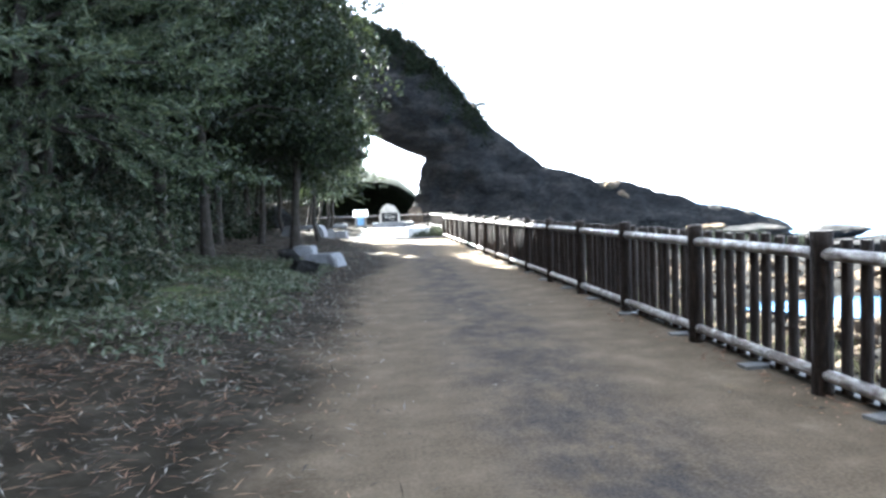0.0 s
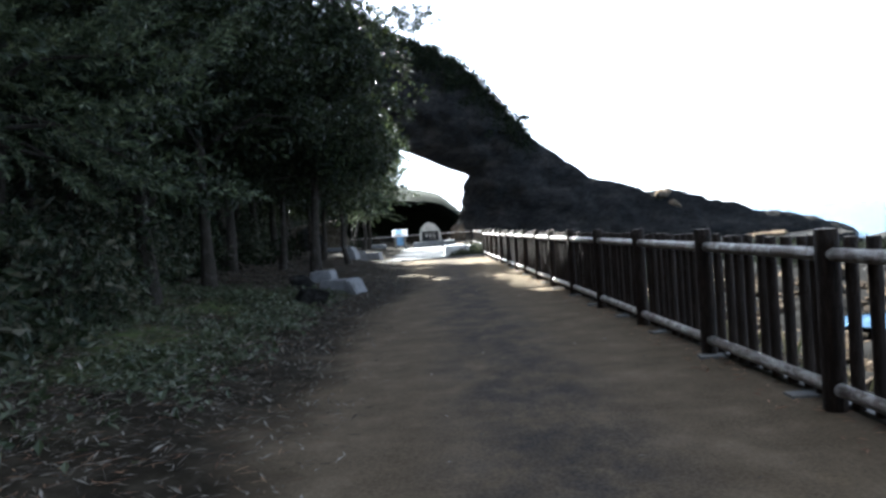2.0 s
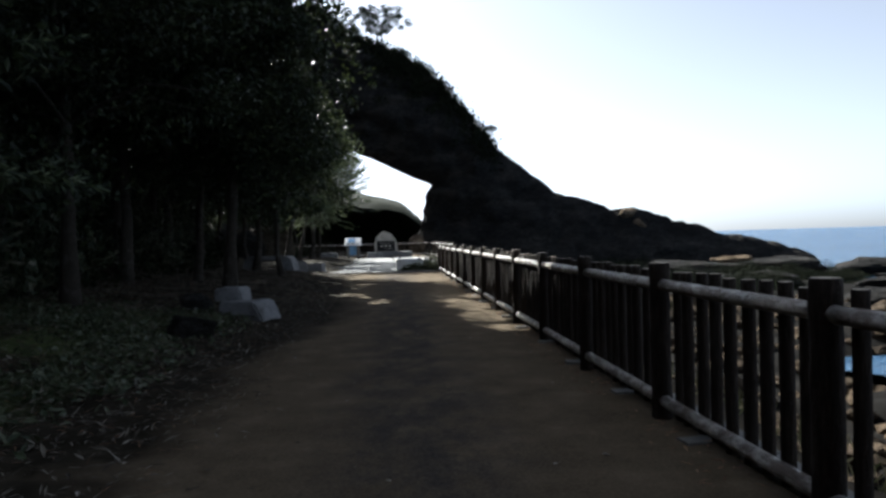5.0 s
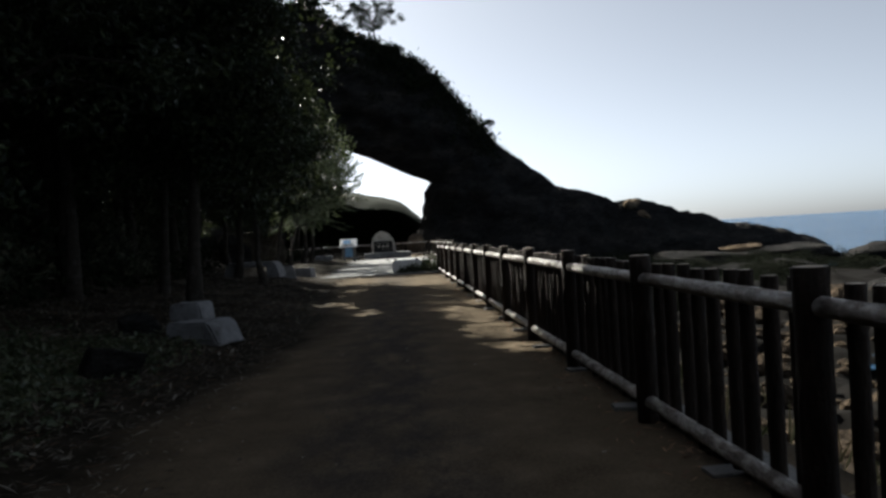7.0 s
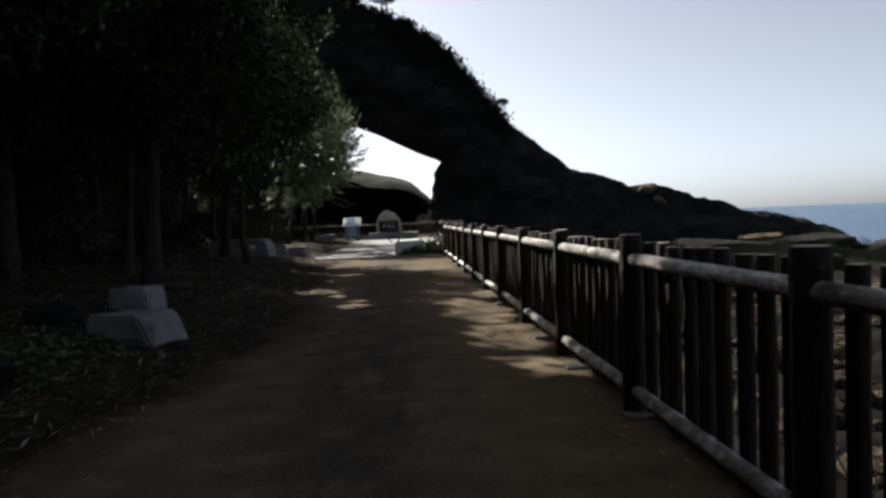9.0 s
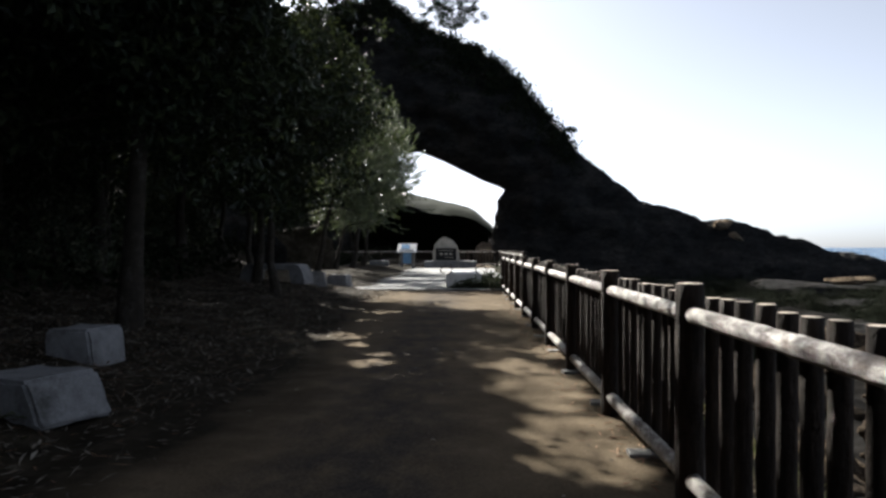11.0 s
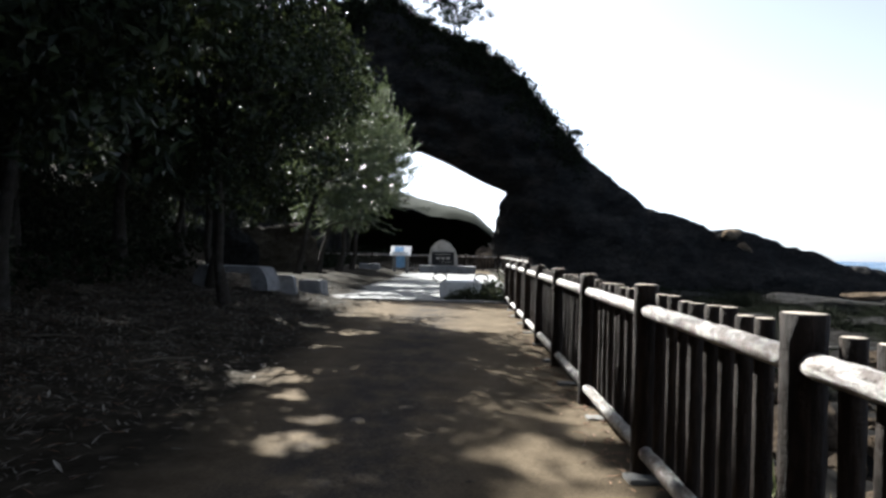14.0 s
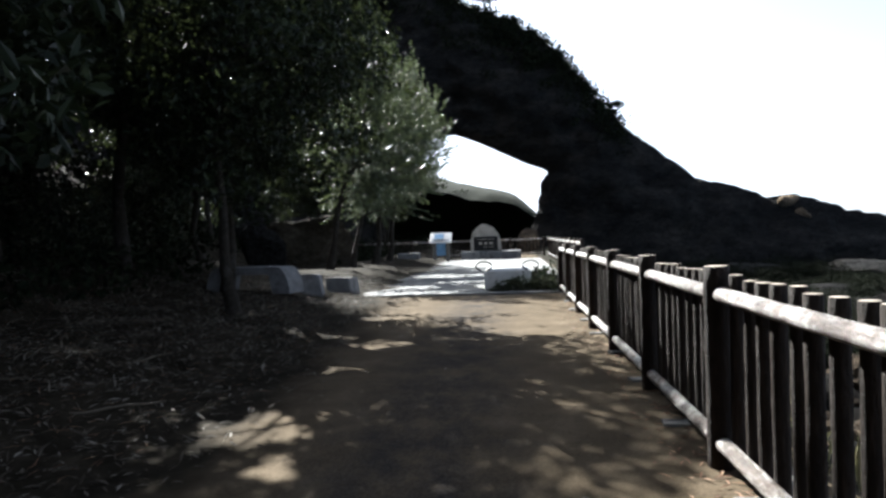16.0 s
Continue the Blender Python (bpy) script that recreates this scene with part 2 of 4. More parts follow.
def thing(name, m, label, category, group="", data=None, kind=""):
    ob = new(name, data)
    ob.matrix_basis = m
    return tagged(ob, label, category, group, kind)


def box(x0, x1, y0, y1, z0, z1, bevel=0.0, bm=None):
    bm = bm or bmesh.new()
    made = bmesh.ops.create_cube(bm, size=1.0)["verts"]
    for q in made:
        q.co = Vector((x0 + (q.co.x + .5) * (x1 - x0), y0 + (q.co.y + .5) * (y1 - y0), z0 + (q.co.z + .5) * (z1 - z0)))
    if bevel:
        edges = {e for q in made for e in q.link_edges}
        bmesh.ops.bevel(bm, geom=list(edges), offset=bevel, segments=2, affect="EDGES", profile=0.6)
    return bm


def tube(points, radii, sides=8, cap=True):
    """Vertices and quads of a tapering tube along points."""
    pts = np.asarray(points, float)
    tan = np.gradient(pts, axis=0)
    tan /= np.linalg.norm(tan, axis=1)[:, None] + 1e-9
    ref = np.where(np.abs(tan[:, 2:3]) > 0.9, np.array([[1.0, 0, 0]]), np.array([[0, 0, 1.0]]))
    u = np.cross(tan, ref)
    u /= np.linalg.norm(u, axis=1)[:, None] + 1e-9
    w = np.cross(tan, u)
    a = np.linspace(0, 2 * np.pi, sides, endpoint=False)
    ring = pts[:, None] + np.asarray(radii)[:, None, None] * (np.cos(a)[None, :, None] * u[:, None] + np.sin(a)[None, :, None] * w[:, None])
    n = len(pts)
    i, j = np.meshgrid(np.arange(n - 1), np.arange(sides), indexing="ij")
    f = np.stack([i * sides + j, i * sides + (j + 1) % sides, (i + 1) * sides + (j + 1) % sides, (i + 1) * sides + j], -1).reshape(-1, 4)
    return ring.reshape(-1, 3), f


def merge(pieces):
    vs, fs, k = [], [], 0
    for v, f in pieces:
        vs.append(v)
        fs.append(f + k)
        k += len(v)
    return np.concatenate(vs), np.concatenate(fs)


def leaf_quads(c, length, width, r, flat=0.0, along=None):
    """Pointed leaves as kite-shaped quads with a fold, at centres c."""
    n = len(c)
    d = r.normal(size=(n, 3)) if along is None else along + 0.45 * r.normal(size=(n, 3))
    d[:, 2] *= 1 - flat
    d /= np.linalg.norm(d, axis=1)[:, None] + 1e-9
    up = r.normal(size=(n, 3)) * (1 - flat) + np.array([0, 0, 1.0]) * (0.6 + 3 * flat)
    s = np.cross(d, up)
    s /= np.linalg.norm(s, axis=1)[:, None] + 1e-9
    k = np.cross(s, d)
    ln = length * r.uniform(0.6, 1.3, (n, 1))
    wd = width * r.uniform(0.6, 1.3, (n, 1))
    base, tip = c - d * ln * 0.5, c + d * ln * 0.5
    lift = k * wd * 0.25
    v = np.stack([base, c + s * wd * 0.5 + lift, tip, c - s * wd * 0.5 + lift], 1).reshape(-1, 3)
    return v, np.arange(4 * n).reshape(-1, 4)


def needle_tufts(c, along, length, width, count, r):
    """Brushes of needles, each a narrow kite, fanned round a shoot's direction."""
    n = len(c)
    cc, dd = np.repeat(c, count, 0), np.repeat(along, count, 0)
    start = cc + dd * r.uniform(-0.32, 0.32, (n * count, 1))
    d = dd * 0.75 + 0.5 * r.normal(size=(n * count, 3))
    d /= np.linalg.norm(d, axis=1)[:, None]
    s = np.cross(d, r.normal(size=d.shape))
    s /= np.linalg.norm(s, axis=1)[:, None]
    ln = length * r.uniform(0.7, 1.2, (n * count, 1))
    v = np.stack([start, start + d * ln * 0.5 + s * width, start + d * ln, start + d * ln * 0.5 - s * width], 1).reshape(-1, 3)
    return v, np.arange(4 * n * count).reshape(-1, 4)


def wobble(p, scale, seed=0.0):
    return noise.fractal(Vector(p) * scale + Vector((seed, seed * 1.7, seed * 0.3)), 0.9, 2.1, 5)


# ---- the land ----
def smooth01(a, lo, hi):
    k = np.clip((a - lo) / (hi - lo), 0, 1)
    return k * k * (3 - 2 * k)


def land_height(x, y):
    """The path lies level, a bank climbs on the wooded side, the shore falls away behind the fence."""
    z = 0.30 * smooth01(-x, 0.2, 3.2) + 0.9 * smooth01(-x, 3.4, 7.0) * (1 - smooth01(y, 36, 44))
    z = z + np.maximum(0, -x - 7) * 0.7 * (1 - 0.97 * smooth01(y, 42, 58))
    shore = smooth01(x, 3.85, 6.4) * (1 - smooth01(y, 30, 40)) + smooth01(x, 5.2, 9.0) * smooth01(y, 30, 40)
    z = z - 2.7 * shore - 1.6 * smooth01(x, 16, 60)
    z = z - 3.2 * smooth01(y, 80, 98) * smooth01(x, -14, -4)
    z = z - 0.6 * np.exp(-((x - 17.5) / 4.4) ** 2 - ((y - 25.5) / 3.2) ** 2)
    # invented hill behind the start, never in view, to block low sky light
    z = z + 16 * smooth01(-y, 9, 40) * smooth01(-x, -22, 6)
    far = smooth01(np.hypot(x, y - 30), 170, 420)
    return z * (1 - far) - 9 * far


def build_ground():
    xs = np.concatenate([np.linspace(-4000, -160, 12), np.linspace(-130, -16, 30), np.linspace(-14, -4, 30), np.arange(-3.8, 4.4, 0.1), np.linspace(4.6, 30, 90), np.linspace(32, 150, 60), np.linspace(180, 4000, 14)])
    ys = np.concatenate([np.linspace(-3000, -60, 10), np.linspace(-50, -3, 24), np.arange(-2.5, 38, 0.15), np.linspace(39, 75, 70), np.linspace(78, 200, 50), np.linspace(240, 4000, 14)])
    X, Y = np.meshgrid(xs, ys, indexing="ij")
    Z = land_height(X, Y)
    for i in range(X.shape[0]):
        for j in range(X.shape[1]):
            x, y = X[i, j], Y[i, j]
            if abs(x) < 160 and -60 < y < 210:
                soft = 0.012 if -0.2 < x < 3.7 else (0.07 if x <= 0 else 0.45)
                edge = 1 if x < 3.7 else min(1.0, (x - 3.7) / 1.5)
                Z[i, j] += soft * edge * wobble((x, y, 0), 0.8 if x < 3.7 else 0.45)
    n, k = X.shape
    a, b = np.meshgrid(np.arange(n - 1), np.arange(k - 1), indexing="ij")
    f = np.stack([a * k + b, (a + 1) * k + b, (a + 1) * k + b + 1, a * k + b + 1], -1).reshape(-1, 4)
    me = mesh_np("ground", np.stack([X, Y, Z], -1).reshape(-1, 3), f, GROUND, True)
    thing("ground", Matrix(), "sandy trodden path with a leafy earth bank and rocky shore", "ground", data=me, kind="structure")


def floor_at(x, y):
    soft = 0.012 if -0.2 < x < 3.7 else (0.07 if x <= 0 else 0.45)
    edge = 1 if x < 3.7 else min(1.0, (x - 3.7) / 1.5)
    return float(land_height(np.array(float(x)), np.array(float(y)))) + soft * edge * wobble((x, y, 0), 0.8 if x < 3.7 else 0.45)


def build_water():
    bm = bmesh.new()
    for a in ((3.0, -4000), (4800, -4000), (4800, 4800), (-4000, 4800), (-4000, 105), (3.0, 105)):
        bm.verts.new((*a, -3.9))
    bm.faces.new(bm.verts)
    thing("water", Matrix(), "open blue sea with small glinting waves", "sea", data=mesh_bm("water", bm, SEA), kind="structure")


# ---- headland with the natural arch ----
RIDGE_X = (-70, -45, -25, -9, -4.4, 2.6, 6.5, 9.7, 13.2, 18.2, 26.5, 31.2, 35.5, 37.8, 41.5, 44.6, 49, 54, 60, 66, 70, 90)
RIDGE_Z = (26, 30, 33, 36.0, 32.4, 29.3, 27.2, 24.6, 20.0, 14.3, 7.6, 6.4, 4.8, 5.2, 4.8, 3.2, 1.7, 0.3, -0.8, -2.9, -4.6, -5.5)
HOLE_X = (-16, -12, -4.2, -0.9, 4.8, 7.2, 8.1)
HOLE_TOP = (2.0, 13.5, 14.6, 13.3, 10.5, 9.6, 9.0)


CREST_X = np.arange(-75, 95, 0.3)
CREST_Z = np.array([0.55 * wobble((q, 3.0, 0), 0.23) + 0.3 * wobble((q, 8.0, 0), 0.9) for q in CREST_X])


def headland_inside(x, z):
    """How far a place lies inside the outline of the headland, roughly in metres (negative: outside)."""
    ridge = np.interp(x, RIDGE_X, RIDGE_Z) + np.interp(x, CREST_X, CREST_Z)
    d = (ridge - z) * 0.75
    leg = np.interp(z, (-6, 1, 4.1, 5.9, 8.2, 9.0), (4.6, 5.2, 6.15, 6.5, 6.9, 8.1)) + 0.12 * np.sin(z * 3.1)
    hole = np.minimum(np.minimum(leg - x, x + 15.5), (np.interp(x, HOLE_X, HOLE_TOP) - z) * 0.9)
    return np.minimum(d, -hole), hole


def build_headland():
    step = 0.5
    xs, zs = np.arange(-62, 88, step), np.arange(-6.5, 39, step)
    X, Z = np.meshgrid(xs, zs, indexing="ij")
    e = 0.05
    for _ in range(3):
        D = headland_inside(X, Z)[0]
        gx = (headland_inside(X + e, Z)[0] - headland_inside(X - e, Z)[0]) / (2 * e)
        gz = (headland_inside(X, Z + e)[0] - headland_inside(X, Z - e)[0]) / (2 * e)
        g2 = gx ** 2 + gz ** 2 + 1e-6
        near = (D < step * 0.3) & (D > -step)
        X, Z = np.where(near, X - np.clip(D * gx / g2, -.6, .6), X), np.where(near, Z - np.clip(D * gz / g2, -.6, .6), Z)
    D = headland_inside(X, Z)[0]
    ok = D > -0.06
    cell = ok[:-1, :-1] & ok[1:, :-1] & ok[1:, 1:] & ok[:-1, 1:]
    depth = np.clip(D, 0, None)
    bulge = 1.3 * np.sqrt(depth) + 0.22 * depth
    front, back = 113.0 - bulge, 121.0 + bulge
    for i in range(X.shape[0]):
        for j in range(X.shape[1]):
            if ok[i, j]:
                k = min(1.0, depth[i, j] / 2.5)
                p = (X[i, j], 0, Z[i, j] * 1.8)
                front[i, j] -= k * (2.2 * wobble(p, 0.09) + 0.8 * wobble(p, 0.35, 4) + 0.3 * wobble(p, 1.1, 9))
    flare = np.exp(np.clip(headland_inside(X, Z)[1], -30, 0) / 2.0) * smooth01(Z, -2, 4)     # the arch widens toward the far side
    # low ground in front of the far end: the headland's foot spreads toward the shore
    front -= 2.0 * smooth01(-Z, -4.5, 5.0) * smooth01(X, 9, 24)
    n, k = X.shape
    idx = np.arange(n * k).reshape(n, k)
    a = idx[:-1, :-1][cell]; b = idx[1:, :-1][cell]; c = idx[1:, 1:][cell]; d = idx[:-1, 1:][cell]
    v = np.concatenate([np.stack([X, front, Z], -1).reshape(-1, 3), np.stack([X + 1.1 * flare, back, Z + 1.6 * flare], -1).reshape(-1, 3)])
    off = n * k
    faces = [np.stack([a, b, c, d], -1), np.stack([a, d, c, b], -1) + off]
    pad = np.pad(cell, 1)
    for di, dj, u, w in ((-1, 0, (0, 1), (0, 0)), (1, 0, (1, 0), (1, 1)), (0, -1, (0, 0), (1, 0)), (0, 1, (1, 1), (0, 1))):
        lone = cell & ~pad[1 + di:1 + di + cell.shape[0], 1 + dj:1 + dj + cell.shape[1]]
        ii, jj = np.nonzero(lone)
        p, q = idx[ii + u[0], jj + u[1]], idx[ii + w[0], jj + w[1]]
        faces.append(np.stack([p, q, q + off, p + off], -1))
    used, f = np.unique(np.concatenate(faces), return_inverse=True)
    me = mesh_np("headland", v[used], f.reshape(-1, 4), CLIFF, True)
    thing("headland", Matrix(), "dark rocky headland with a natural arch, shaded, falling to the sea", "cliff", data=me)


def build_far_hill():
    xs, ys = np.linspace(-80, 30, 90), np.linspace(150, 215, 40)
    X, Y = np.meshgrid(xs, ys, indexing="ij")
    prof = np.interp(X, (-80, -40, -12, -6, 0, 4, 7.5, 10, 12, 30), (24, 21, 14, 12, 11.0, 9.5, 6.5, 3.5, -4, -8))
    Z = -5 + (prof + 5) * np.clip(1 - ((Y - 180) / 33) ** 2, 0, 1) ** 0.14
    for i in range(X.shape[0]):
        for j in range(X.shape[1]):
            Z[i, j] += 0.6 * wobble((X[i, j], Y[i, j], 0), 0.16)
    n, k = X.shape
    a, b = np.meshgrid(np.arange(n - 1), np.arange(k - 1), indexing="ij")
    f = np.stack([a * k + b, (a + 1) * k + b, (a + 1) * k + b + 1, a * k + b + 1], -1).reshape(-1, 4)
    thing("far_hill", Matrix(), "dark wooded hill seen through the rock arch", "hill", data=mesh_np("far_hill", np.stack([X, Y, Z], -1).reshape(-1, 3), f, WOODED, True))


def build_ridge_scrub():
    """Bushes and grass along the crest and the upper face of the headland."""
    m = 900
    x = rng.uniform(-40, 17, m)
    depth = np.abs(rng.normal(0, 3.0, m)) * (rng.random(m) < 0.75)
    crest = np.interp(x, RIDGE_X, RIDGE_Z) - depth
    d = np.clip(headland_inside(x, crest)[0], 0, None)
    y = 113 - (1.3 * np.sqrt(d) + 0.22 * d) - 0.6 + np.where(depth == 0, rng.uniform(0, 6, m), 0)
    c0 = np.stack([x, y, crest], -1)
    c = np.repeat(c0, 26, 0) + rng.normal(size=(m * 26, 3)) * np.array([.55, .5, .42])
    v, q = leaf_quads(c, 0.55, 0.28, rng)
    thing("crest_scrub", Matrix(), "dark wind-clipped scrub along the crest of the headland", "scrub", data=mesh_np("crest_scrub", v, q, SCRUB), kind="stuff")
    g = 1500
    x = rng.uniform(-6, 22, g)
    z = np.interp(x, RIDGE_X, RIDGE_Z) + 0.1
    c = np.stack([x, rng.uniform(113, 118, g), z], -1)
    v, q = leaf_quads(c, 1.0, 0.09, rng, 0, np.tile([0.1, 0, 1.0], (g, 1)))
    thing("crest_grass", Matrix(), "thin dry grass on the crest of the headland", "grass", data=mesh_np("crest_grass", v, q, STRAW), kind="stuff")


# ---- trees and shrubs ----
def trunk_points(h, lean, r, bends=0.25):
    k = np.linspace(0, 1, 9)[:, None]
    p = np.concatenate([lean[0] * k ** 1.2, lean[1] * k ** 1.2, h * k], 1)
    p[1:-1, :2] += r.normal(size=(7, 2)) * bends * 0.25
    return p


def tree_parts(seed, h, crown_z, rx, ry, rz, trunk_r, lean, clumps, per, kind):
    """Meshes of one tree: a tapered trunk with limbs, and a crown of leaf clumps or needle shoots."""
    r = np.random.default_rng(seed)
    p = trunk_points(h, lean, r)
    tubes = [tube(p, np.linspace(trunk_r * 1.15, trunk_r * 0.25, 9), 9)]
    tubes[0][0][:9] += (tubes[0][0][:9] - p[0]) * 0.5
    u = r.normal(size=(clumps, 3))
    u /= np.linalg.norm(u, axis=1)[:, None]
    rad = r.uniform(0.35, 1.0, (clumps, 1)) ** 0.6
    lump = 1 + 0.34 * np.sin(u[:, :1] * 5 + seed) * np.cos(u[:, 1:2] * 4 + 2 * seed + 3 * u[:, 2:3]) + 0.17 * r.normal(size=(clumps, 1))
    mid = np.array([lean[0] * 0.8, lean[1] * 0.8, crown_z])
    c0 = mid + u * rad * lump * np.array([rx, ry, rz])
    for c in c0[r.permutation(clumps)[:26]]:
        k = np.clip((c[2] - 0.25 * np.hypot(c[0] - mid[0], c[1] - mid[1])) / h, 0.3, 0.95)
        s = np.array([np.interp(k, np.linspace(0, 1, 9), p[:, q]) for q in range(3)])
        bend = (s + c) / 2 + np.array([0, 0, 0.12 * np.linalg.norm(c - s)]) + r.normal(size=3) * 0.1
        tubes.append(tube([s, (s + bend) / 2 + [0, 0, .03], bend, (bend + c) / 2, c], trunk_r * np.array([.38, .3, .22, .14, .06]), 5))
    wood = merge(tubes)
    if kind == "pine":
        c = np.repeat(c0, per, 0) + r.normal(size=(clumps * per, 3)) * np.array([.40, .40, .22])
        out = c - mid
        out /= np.linalg.norm(out, axis=1)[:, None] + 1e-6
        high = np.clip((c[:, 2:3] - mid[2]) / rz, 0, 1)
        along = out * (0.75 - 0.62 * high) + np.array([0, 0, 1.0]) * (0.45 + 0.5 * high)
        along /= np.linalg.norm(along, axis=1)[:, None]
        top = c0[np.argsort(c0[:, 2])[-22:]]
        leader = np.concatenate([top + r.normal(size=top.shape) * 0.12 + np.array([0, 0, up]) for up in (0.15, 0.45, 0.72)])
        leaf = merge([needle_tufts(c, along, 0.14, 0.012, 46, r), needle_tufts(leader, np.tile([0.06, 0, 1.0], (len(leader), 1)), 0.11, 0.012, 80, r)])
    else:
        sh = r.normal(size=(clumps * per, 3))
        sh /= np.linalg.norm(sh, axis=1)[:, None]
        c = np.repeat(c0, per, 0) + sh * r.uniform(0.1, 1, (clumps * per, 1)) ** 0.5 * np.array([.62, .62, .42])
        leaf = leaf_quads(c, 0.30, 0.15, r) if kind == "coarse" else leaf_quads(c, 0.17, 0.085, r)
    return wood, leaf


def make_tree(name, seed, label, m, h, crown_z, rx, ry, rz, trunk_r, lean, clumps, per, kind="leaf", mat=None):
    wood, leaf = tree_parts(seed, h, crown_z, rx, ry, rz, trunk_r, lean, clumps, per, kind)
    ob = thing(name, m, label, "tree", "trees beside the path")
    part("trunk", mesh_np("trunk", *wood, BARK, True), ob)
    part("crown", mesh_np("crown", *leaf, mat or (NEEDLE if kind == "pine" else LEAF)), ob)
    return ob


def stand(x, y, turn=0.0, size=1.0, dz=-0.06):
    return pose(x, y, floor_at(x, y) + dz, 0, 0, turn) @ Matrix.Diagonal((size, size, size, 1))


def build_trees():
    dark = "tall evergreen tree with dense dark green foliage on the bank"
    pine = "slender coastal pine with upright pale green shoots"
    a = make_tree("evergreen_tree", 11, dark, stand(-2.34, 22.9, 0), 10.0, 5.4, 2.25, 1.7, 3.1, 0.115, (0.45, 0.0), 330, 95)
    b = make_tree("evergreen_tree", 12, dark, stand(-3.9, 18.2, 0), 10.4, 6.2, 2.7, 2.8, 4.2, 0.11, (-0.3, 0.3), 210, 95)
    c = make_tree("evergreen_tree", 13, dark, stand(-3.9, 26.0, 0), 7.6, 5.0, 2.3, 2.5, 2.7, 0.09, (0.4, -0.2), 150, 95)
    for src, x, y, turn, size in ((b, -5.0, 23.6, 70, 1.05), (b, -4.0, 15.2, 160, 1.08), (a, -5.4, 13.2, 45, 1.0), (b, -6.2, 29.8, 30, 0.95), (c, -4.3, 35.2, 210, 0.9), (c, -6.6, 20.6, 250, 1.1), (a, -7.3, 27.4, 40, 1.2),
                                  (c, -8.5, 15.5, 110, 1.15), (b, -9.0, 23.5, 300, 1.25), (a, -9.5, 33.0, 190, 1.2), (c, -7.4, 38.0, 20, 1.05), (b, -11.0, 29.0, 160, 1.3),
                                  (a, -11.5, 19.0, 75, 1.3), (c, -12.0, 11.0, 220, 1.3), (b, -8.8, 9.5, 330, 1.05), (a, -12.5, 38.0, 10, 1.3), (b, -12.0, 46.0, 90, 1.2), (c, -9.0, 45.0, 180, 1.0), (a, -14.0, 54.0, 60, 1.25), (c, -7.2, 57.0, 40, 1.1), (b, -9.5, 63.0, 130, 1.0), (c, -6.0, 68.0, 310, 1.1), (a, -12.0, 70.0, 220, 1.2), (b, -17.0, 62.0, 170, 1.4), (c, -8.0, 76.0, 75, 1.2), (a, -19.0, 46.0, 20, 1.4),
                                  # those with y below zero are added unseen, behind the start of the walk
                                  (a, -6.0, 2.0, 25, 1.0), (b, -8.5, -3.0, 95, 1.1), (c, -5.5, -7.0, 150, 1.0), (b, -10.5, 4.0, 200, 1.25), (a, -13.0, -3.0, 280, 1.3), (c, -15.0, 6.0, 330, 1.35), (b, -16.0, 16.0, 15, 1.4), (c, -16.0, 26.0, 60, 1.4), (a, -16.5, 36.0, 120, 1.4),
                                  (c, -2.2, 30.0, 200, 0.9), (a, -6.4, 15.8, 300, 0.95), (c, -5.6, 36.6, 250, 0.9)):
        copy_thing(src, stand(x, y, turn, size))
    # added shade trees: crowns above the view that keep sun off path and fence
    tall = make_tree("evergreen_tree", 15, "added evergreen tree whose high unseen crown shades the path", stand(-5.0, 18.3, 0), 12.8, 11.4, 3.3, 3.1, 1.8, 0.11, (0.4, 0.0), 270, 95)
    copy_thing(tall, stand(-4.7, 22.9, 130, 1.0))
    copy_thing(tall, stand(-5.0, 27.2, 250, 1.0))
    copy_thing(tall, stand(-5.5, 32.6, 20, 0.96))
    make_tree("evergreen_tree", 14, dark, stand(-3.7, 33.4, 0), 7.8, 5.0, 2.4, 2.4, 2.8, 0.10, (1.5, -0.3), 190, 95)
    make_tree("pine_tree", 21, "bushy pine with drooping long-needled branches over the bank", stand(-5.1, 11.6), 7.5, 4.2, 2.7, 3.0, 3.0, 0.14, (0.6, 0.2), 220, 6, "pine")
    make_tree("pine_tree", 22, "bushy pine with drooping long-needled branches over the bank", stand(-5.9, 6.6), 7.8, 4.3, 2.6, 3.0, 3.1, 0.14, (0.3, 0.4), 220, 6, "pine")
    p = make_tree("pine_tree", 23, pine, stand(-4.1, 43.7), 7.9, 5.0, 2.15, 1.9, 2.8, 0.10, (2.1, -0.3), 190, 6, "pine")
    q = make_tree("pine_tree", 24, pine, stand(-3.3, 48.1), 7.0, 5.2, 1.8, 1.9, 2.0, 0.11, (1.5, 0.2), 100, 7, "pine")
    copy_thing(p, stand(-3.6, 45.3, 60, 0.85))
    copy_thing(q, stand(-3.2, 51.2, 330, 0.9))


